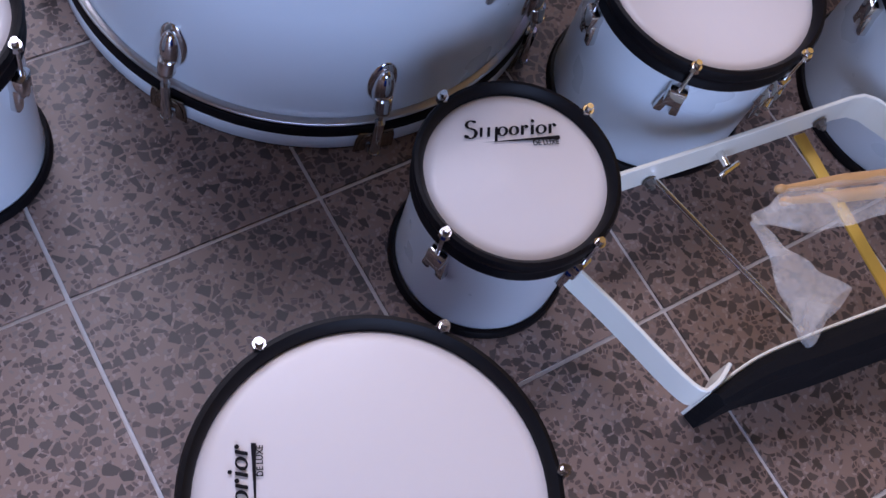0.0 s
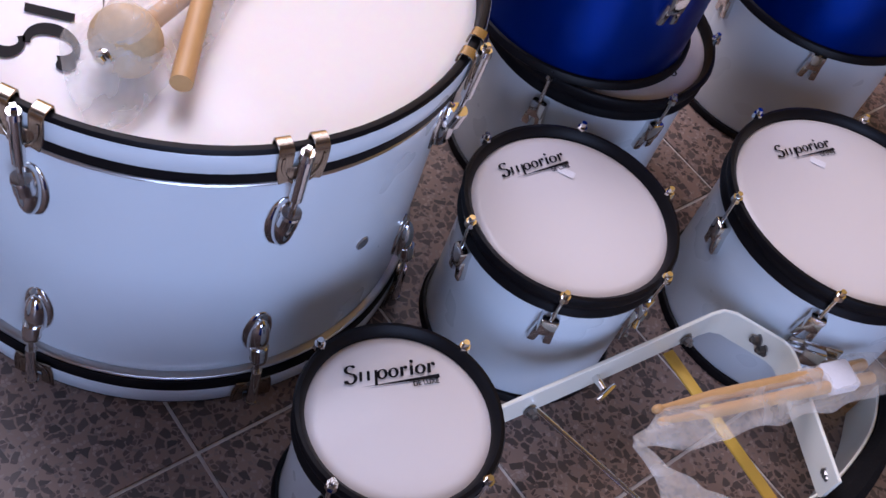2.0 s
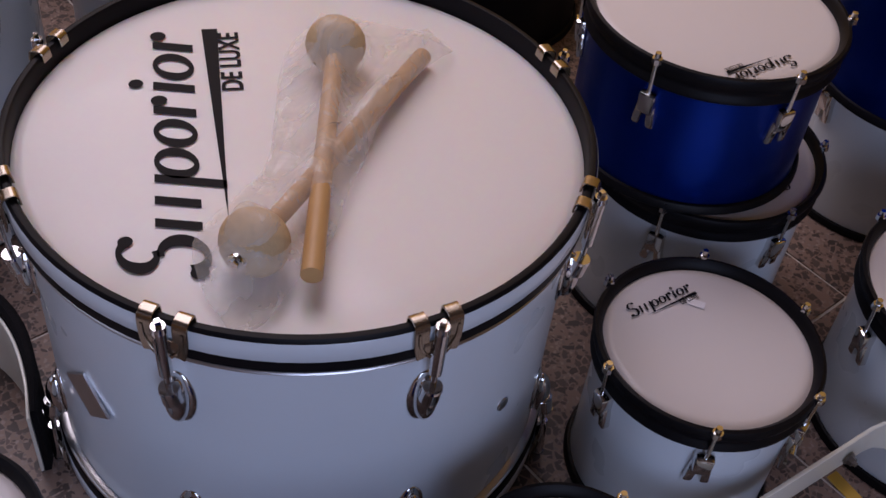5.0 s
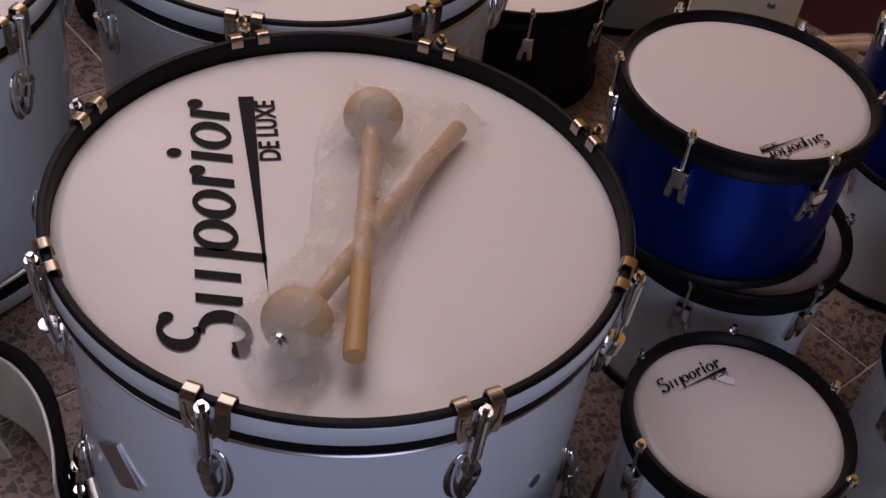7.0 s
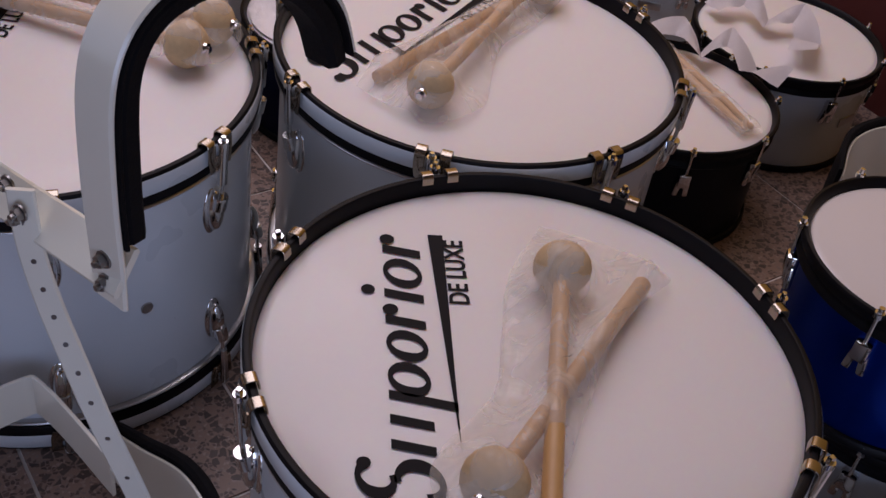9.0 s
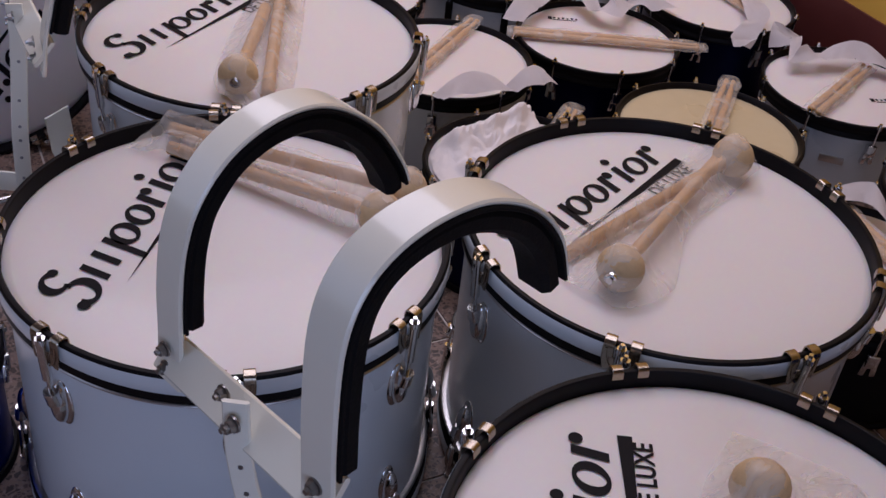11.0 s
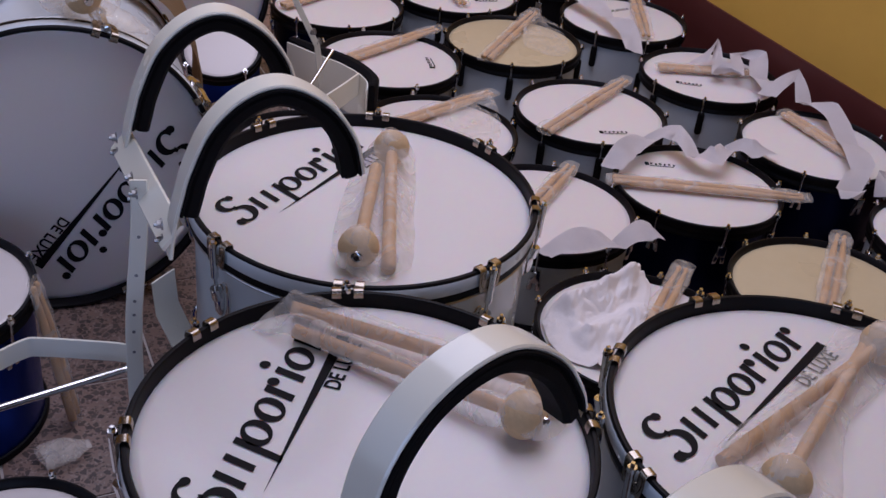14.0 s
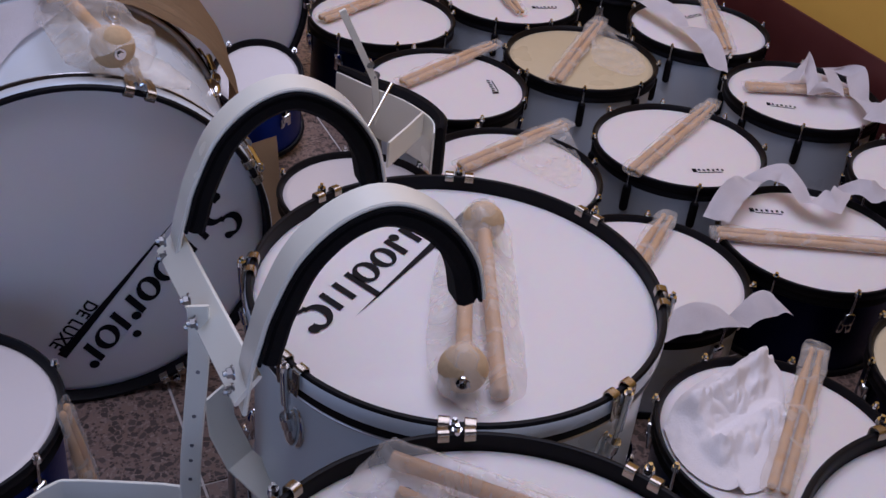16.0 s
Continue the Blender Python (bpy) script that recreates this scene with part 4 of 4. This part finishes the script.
# white carrier plate with bagged sticks behind the blue toms
c4 = thing("tom_carrier", pose(1.56, 0.60, 0), "white drum carrier standing between drums with sticks on it", "drum carrier", "drum carriers")
belly_plate(c4, [(-0.16, 0.02), (-0.08, 0.07), (0.04, 0.06), (0.14, -0.02)], 0.0, 0.22, 0.3)
bm = sweep_into(bmesh.new(), [(-0.14, -0.08, 0.10), (0.0, -0.10, 0.12), (0.14, -0.16, 0.12)], flat(0.06, 0.005, 0, 0.001), (0, 0, 1))
part("frame_bar", bm, M_WHITEPAINT, c4, "white painted flat frame bar")
for x in (-0.10, 0.10):
    part("leg", rod_into(bmesh.new(), (x, -0.095, 0.0), (x, -0.095, 0.09), 0.006), M_STEEL, c4)
    part("bolt", bolt_into(bmesh.new(), (x, 0.02, 0.16), (-0.2, -1, 0)), M_BOLT, c4)
drumsticks((1.70, 0.42, 0.175), (1.47, 0.53, 0.175), 81)

# bent white rest in front of the bass drum
bm = sweep_into(bmesh.new(), smooth_path([(0.005, 1.70, 0.29), (0.010, 1.70, 0.22), (0.030, 1.675, 0.165), (0.075, 1.60, 0.140), (0.11, 1.545, 0.140)], 1), flat(0.055, 0.004, 0, 0.001), (0.83, 0.56, 0))
rest = thing("drum_rest", pose(0, 0, 0), "bent white metal drum rest in front of a bass drum", "drum rest")
part("rest_plate", bm, M_WHITEPAINT, rest, "bent white plate")
part("leg", rod_into(bmesh.new(), (0.09, 1.575, 0.0), (0.09, 1.575, 0.14), 0.006), M_STEEL, rest)
part("leg", rod_into(bmesh.new(), (0.02, 1.69, 0.0), (0.02, 1.69, 0.19), 0.006), M_STEEL, rest)

# second bass drum on its side, brown paper and a spare carrier behind
bass_drum(pose(0.300, 3.480, 0.3105, 90, 0, -3), 20, "white marching bass drum standing on its side behind others")
tilted = tom(0.440, 2.860, 0.045, 0.110, 0.203, 4, 18, -28, (0, 0), M_BLUE, "small dark blue tom drum leaning back", BTOM, 0)
tilted.matrix_world = pose(0.420, 2.890, 0.045, 22, -10, 0)


def crumpled(name, corners, n, seed, amp, label, category, material, freq=5.0):
    a, b, c, d = [Vector(p) for p in corners]
    bm = bmesh.new()
    rows = []
    for i in range(n + 1):
        u = i / n
        row = []
        for j in range(n + 1):
            v = j / n
            p = a.lerp(b, u).lerp(d.lerp(c, u), v)
            q = p * freq + Vector((seed, 0, 0))
            p = p + Vector((noise.noise(q), noise.noise(q + Vector((5, 0, 0))), noise.noise(q + Vector((0, 5, 0))))) * amp
            row.append(bm.verts.new(p))
        rows.append(row)
    for p, q in zip(rows, rows[1:]):
        for j in range(n):
            bm.faces.new((p[j], q[j], q[j + 1], p[j + 1]))
    bmesh.ops.solidify(bm, geom=bm.faces[:], thickness=0.0012)
    return tagged(link_mesh(name, bm, material), label, category)


def round_drum(name, edge, steps, label, category, material, thick):
    """A sheet laid round the drum on its side. edge(u, v): angle in degrees, place along y, gap to the shell."""
    bm = bmesh.new()
    rows = []
    for i in range(steps + 1):
        row = []
        for k in range(steps + 1):
            a, y, g = edge(i / steps, k / steps)
            g += 0.006 * noise.noise(Vector((a * 0.06, y * 14, 1.7))) + 0.006
            rr = 0.300 + g
            row.append(bm.verts.new((-0.097 + rr * math.cos(radians(a)), y, 0.3105 + rr * math.sin(radians(a)))))
        rows.append(row)
    for p, q in zip(rows, rows[1:]):
        for k in range(steps):
            bm.faces.new((p[k], q[k], q[k + 1], p[k + 1]))
    bmesh.ops.solidify(bm, geom=bm.faces[:], thickness=thick)
    return tagged(link_mesh(name, bm, material), label, category)


# fluted brown card bent over the far edge, and a grey pad in front of it
round_drum("brown_card", lambda u, v: (92 - 100 * u, 2.315 + 0.08 * u + (0.25 - 0.04 * u) * v, 0.028 + 0.030 * v + 0.003 * math.sin(v * 60)), 40, "fluted brown card bent over a bass drum on its side", "card", M_KRAFT, 0.002)
round_drum("grey_pad", lambda u, v: (128 - (18 + 26 * (3 * v * v - 2 * v ** 3)) * u, 2.150 + 0.24 * v, 0.006 + 0.006 * math.sin(math.pi * u)), 20, "pale grey piped pad lying on a bass drum", "pad", M_STRAP, 0.010)
crumpled("brown_paper_sheet", ((0.24, 2.50, 0.20), (0.36, 2.56, 0.20), (0.36, 2.44, 0.0), (0.27, 2.38, 0.0)), 12, 6.0, 0.02, "brown wrapping paper on the floor among drums", "paper", M_KRAFT)
drape_bag([(0.662, 1.490), (0.741, 1.546), (0.850, 1.575), (0.925, 1.590), (0.935, 1.540), (0.890, 1.478), (0.835, 1.415), (0.740, 1.330), (0.670, 1.350), (0.645, 1.420)], [((0.72, 1.50), (0.90, 1.56), 0.012, 0.033), ((0.72, 1.42), (0.86, 1.46), 0.010, 0.016)], 0.203, 31, "white webbing bunched up flat on a snare drum head", 0.017, M_STRAP, "folded_strap", "strap", "white webbing straps")
drape_bag([(0.800, 2.340), (0.930, 2.400), (1.000, 2.420), (0.985, 2.330), (0.930, 2.215), (0.880, 2.180), (0.840, 2.240)], [((0.80, 2.35), (1.0, 2.42), 0.010, 0.014)], 0.204, 33, "clear plastic bag end spread on a snare drum head", 0.008, M_SLEEVE, grp="drumstick bags")
drape_bag([(1.290, 2.800), (1.400, 2.900), (1.420, 2.800), (1.370, 2.650), (1.300, 2.610), (1.250, 2.700)], [((1.29, 2.80), (1.39, 2.9), 0.010, 0.014)], 0.214, 34, "clear plastic bag end spread on a tan drum head", 0.006, M_SLEEVE, grp="drumstick bags")
mallet(I, (-0.075, 2.300, 0.652), (-0.042, 2.100, 0.656))
film_bag((-0.085, 2.330, 0.622), (-0.035, 2.068, 0.622), [(0, 0.04), (0.2, 0.06), (0.5, 0.065), (0.85, 0.075), (1, 0.05)], 15, "clear plastic bag holding a mallet on a drum", 0.62, film=M_SLEEVE)
film_bag((-0.030, 2.110, 0.612), (0.070, 2.085, 0.580), [(0, 0.05), (0.5, 0.035), (1, 0.012)], 16, "loose end of a clear plastic bag on a drum", 0.5, film=M_SLEEVE)

c3 = thing("tom_carrier", pose(0.62, 2.47, 0), "white drum carrier with black edge standing among drums", "drum carrier", "drum carriers")
belly_plate(c3, [(-0.125, 0.10), (-0.090, 0.00), (-0.045, -0.09), (-0.020, -0.17), (-0.030, -0.21)], 0.235, 0.350, 0.25, 0.034)
bm = sweep_into(bmesh.new(), [(-0.190, -0.090, 0.560), (-0.105, -0.066, 0.392), (-0.060, 0.000, 0.20), (-0.020, 0.030, 0.002)], flat(0.014, 0.005, 0, 0.001), (1, 0, 0))
part("spine_bar", bm, M_WHITEPAINT, c3, "white drilled spine bar")
bm = sweep_into(bmesh.new(), [(-0.030, -0.150, 0.325), (-0.085, -0.200, 0.325), (-0.146, -0.252, 0.325)], flat(0.056, 0.005, 0, 0.001), (0, 0, 1))
part("frame_bar", bm, M_WHITEPAINT, c3, "white painted flat frame bar")
for k in ((-0.10, -0.06, 0.40), (-0.118, -0.07, 0.43)):
    part("bolt", bolt_into(bmesh.new(), k, (-0.6, -0.8, 0)), M_BOLT, c3)
part("leg", rod_into(bmesh.new(), (0.06, 0.22, 0.0), (0.06, 0.22, 0.2), 0.006), M_STEEL, c3)
part("cross_rod", rod_into(bmesh.new(), (-0.16, -0.15, 0.31), (-0.06, -0.05, 0.37), 0.004), M_CHROME, c3, "thin chrome cross rod")

# bagged stick leaning on the blue tom
drumsticks((-0.165, 1.70, 0.012), (-0.205, 1.72, 0.300), 71)
film_bag((-0.150, 1.62, 0.01), (-0.235, 1.60, 0.01), [(0, 0.012), (0.5, 0.03), (1, 0.035)], 17, "loose end of a clear plastic bag on the tiles", 0.4, "drumstick bags")

# tom carrier lying in front of the toms
tc = thing("tom_carrier", pose(0, 0, 0), "white tom carrier frame lying on the tiles", "drum carrier", "drum carriers")
bm = sweep_into(bmesh.new(), [(0.545, -0.170, 0.124), (0.720, -0.188, 0.124), (0.885, -0.203, 0.124), (0.903, -0.207, 0.124), (0.915, -0.218, 0.124), (0.941, -0.276, 0.124), (0.943, -0.290, 0.124), (0.936, -0.306, 0.124), (0.855, -0.445, 0.124)], flat(0.048, 0.005, 0, 0.0012), (0, 0, 1))
bmesh.ops.translate(bm, verts=bm.verts[:], vec=(0, 0, 0))
part("frame_bar", bm, M_WHITEPAINT, tc, "white painted flat frame bar")
bm = sweep_into(bmesh.new(), smooth_path([(0.480, -0.225, 0.075), (0.500, -0.300, 0.075), (0.524, -0.400, 0.075), (0.545, -0.412, 0.075), (0.575, -0.400, 0.075)], 5), flat(0.048, 0.005, 0, 0.0012), (0, 0, 1))
part("frame_bar", bm, M_WHITEPAINT, tc, "white painted flat frame bar")
belly_plate(tc, [(0.545, -0.414), (0.610, -0.408), (0.680, -0.415), (0.780, -0.428), (0.880, -0.440), (1.000, -0.420), (1.080, -0.380)][::-1], 0.001, 0.105, 0.5, 0.038)
part("cross_rod", rod_into(bmesh.new(), (0.625, -0.180, 0.100), (0.690, -0.405, 0.075), 0.0035), M_CHROME, tc, "thin chrome cross rod")
bm = box_into(bmesh.new(), along((0.838, -0.200, 0.090), (0.815, -0.424, 0.080))[0] @ pose(0.113, 0, 0), 0.225, 0.016, 0.004, 0.001)
part("yellow_slat", bm, M_YELLOW, tc, "yellow painted slat")
bm = bmesh.new()
rod_into(bm, (0.705, -0.180, 0.122), (0.700, -0.208, 0.122), 0.005)
box_into(bm, pose(0.699, -0.213, 0.122, 0, 0, 10), 0.034, 0.006, 0.010, 0.002)
part("wing_bolt", bm, M_CHROME, tc, "chrome wing bolt")
for x, y, z, ax in ((0.610, -0.181, 0.112, (-0.1, -1, 0)), (0.850, -0.205, 0.118, (-0.1, -1, 0)), (0.928, -0.256, 0.130, (-0.9, 0.4, 0)), (0.934, -0.268, 0.118, (-0.9, 0.4, 0)), (0.868, -0.428, 0.128, (-0.85, -0.5, 0))):
    part("bolt", bolt_into(bmesh.new(), (x, y, z), ax), M_BOLT, tc)
drumsticks((1.000, -0.366, 0.160), (0.702, -0.272, 0.160), 61, False)
bm = box_into(bmesh.new(), along((1.000, -0.366, 0.160), (0.702, -0.272, 0.160))[0] @ pose(0.050, 0, 0), 0.045, 0.040, 0.019, 0.006)
tagged(link_mesh("paper_label", bm, M_STRAP), "white paper band wrapped round a pair of drumsticks", "label", "drumstick bags")
film_bag((1.028, -0.377, 0.150), (0.664, -0.282, 0.150), [(0, 0.026), (0.06, 0.030), (0.86, 0.029), (0.95, 0.010), (1, 0.007)], 11, "clear plastic bag holding drumsticks on the carrier", 0.42, "drumstick bags", M_SLEEVE)
film_bag((0.664, -0.282, 0.152), (0.700, -0.405, 0.100), [(0, 0.007), (0.3, 0.012), (0.6, 0.030), (1, 0.046)], 13, "twisted end of a clear plastic bag", 0.35, "drumstick bags", M_SLEEVE)

# ---- floor tiles ----
T, GAP = 0.30, 0.0025
tile_me = None
far = bmesh.new()
for i in range(-9, 8):
    for j in range(-9, 18):
        x, y = (i + 0.5) * T, (j + 0.5) * T
        near = -4 <= i <= 6 and -4 <= j <= 11
        if not near:
            box_into(far, pose(x, y, -0.005), T - 2 * GAP, T - 2 * GAP, 0.010)
            continue
        if tile_me is None:
            bm = box_into(bmesh.new(), pose(0, 0, -0.005), T - 2 * GAP, T - 2 * GAP, 0.010, 0.0006)
            ob = part("tile", bm, M_FLOOR, floor, "", False)
            tile_me = ob.data
        else:
            ob = new("tile", tile_me)
            ob.parent = floor
        ob.matrix_basis = pose(x, y, 0.0)
tagged(part("far_tiles", far, M_FLOOR, floor, "", False), kind="stuff")
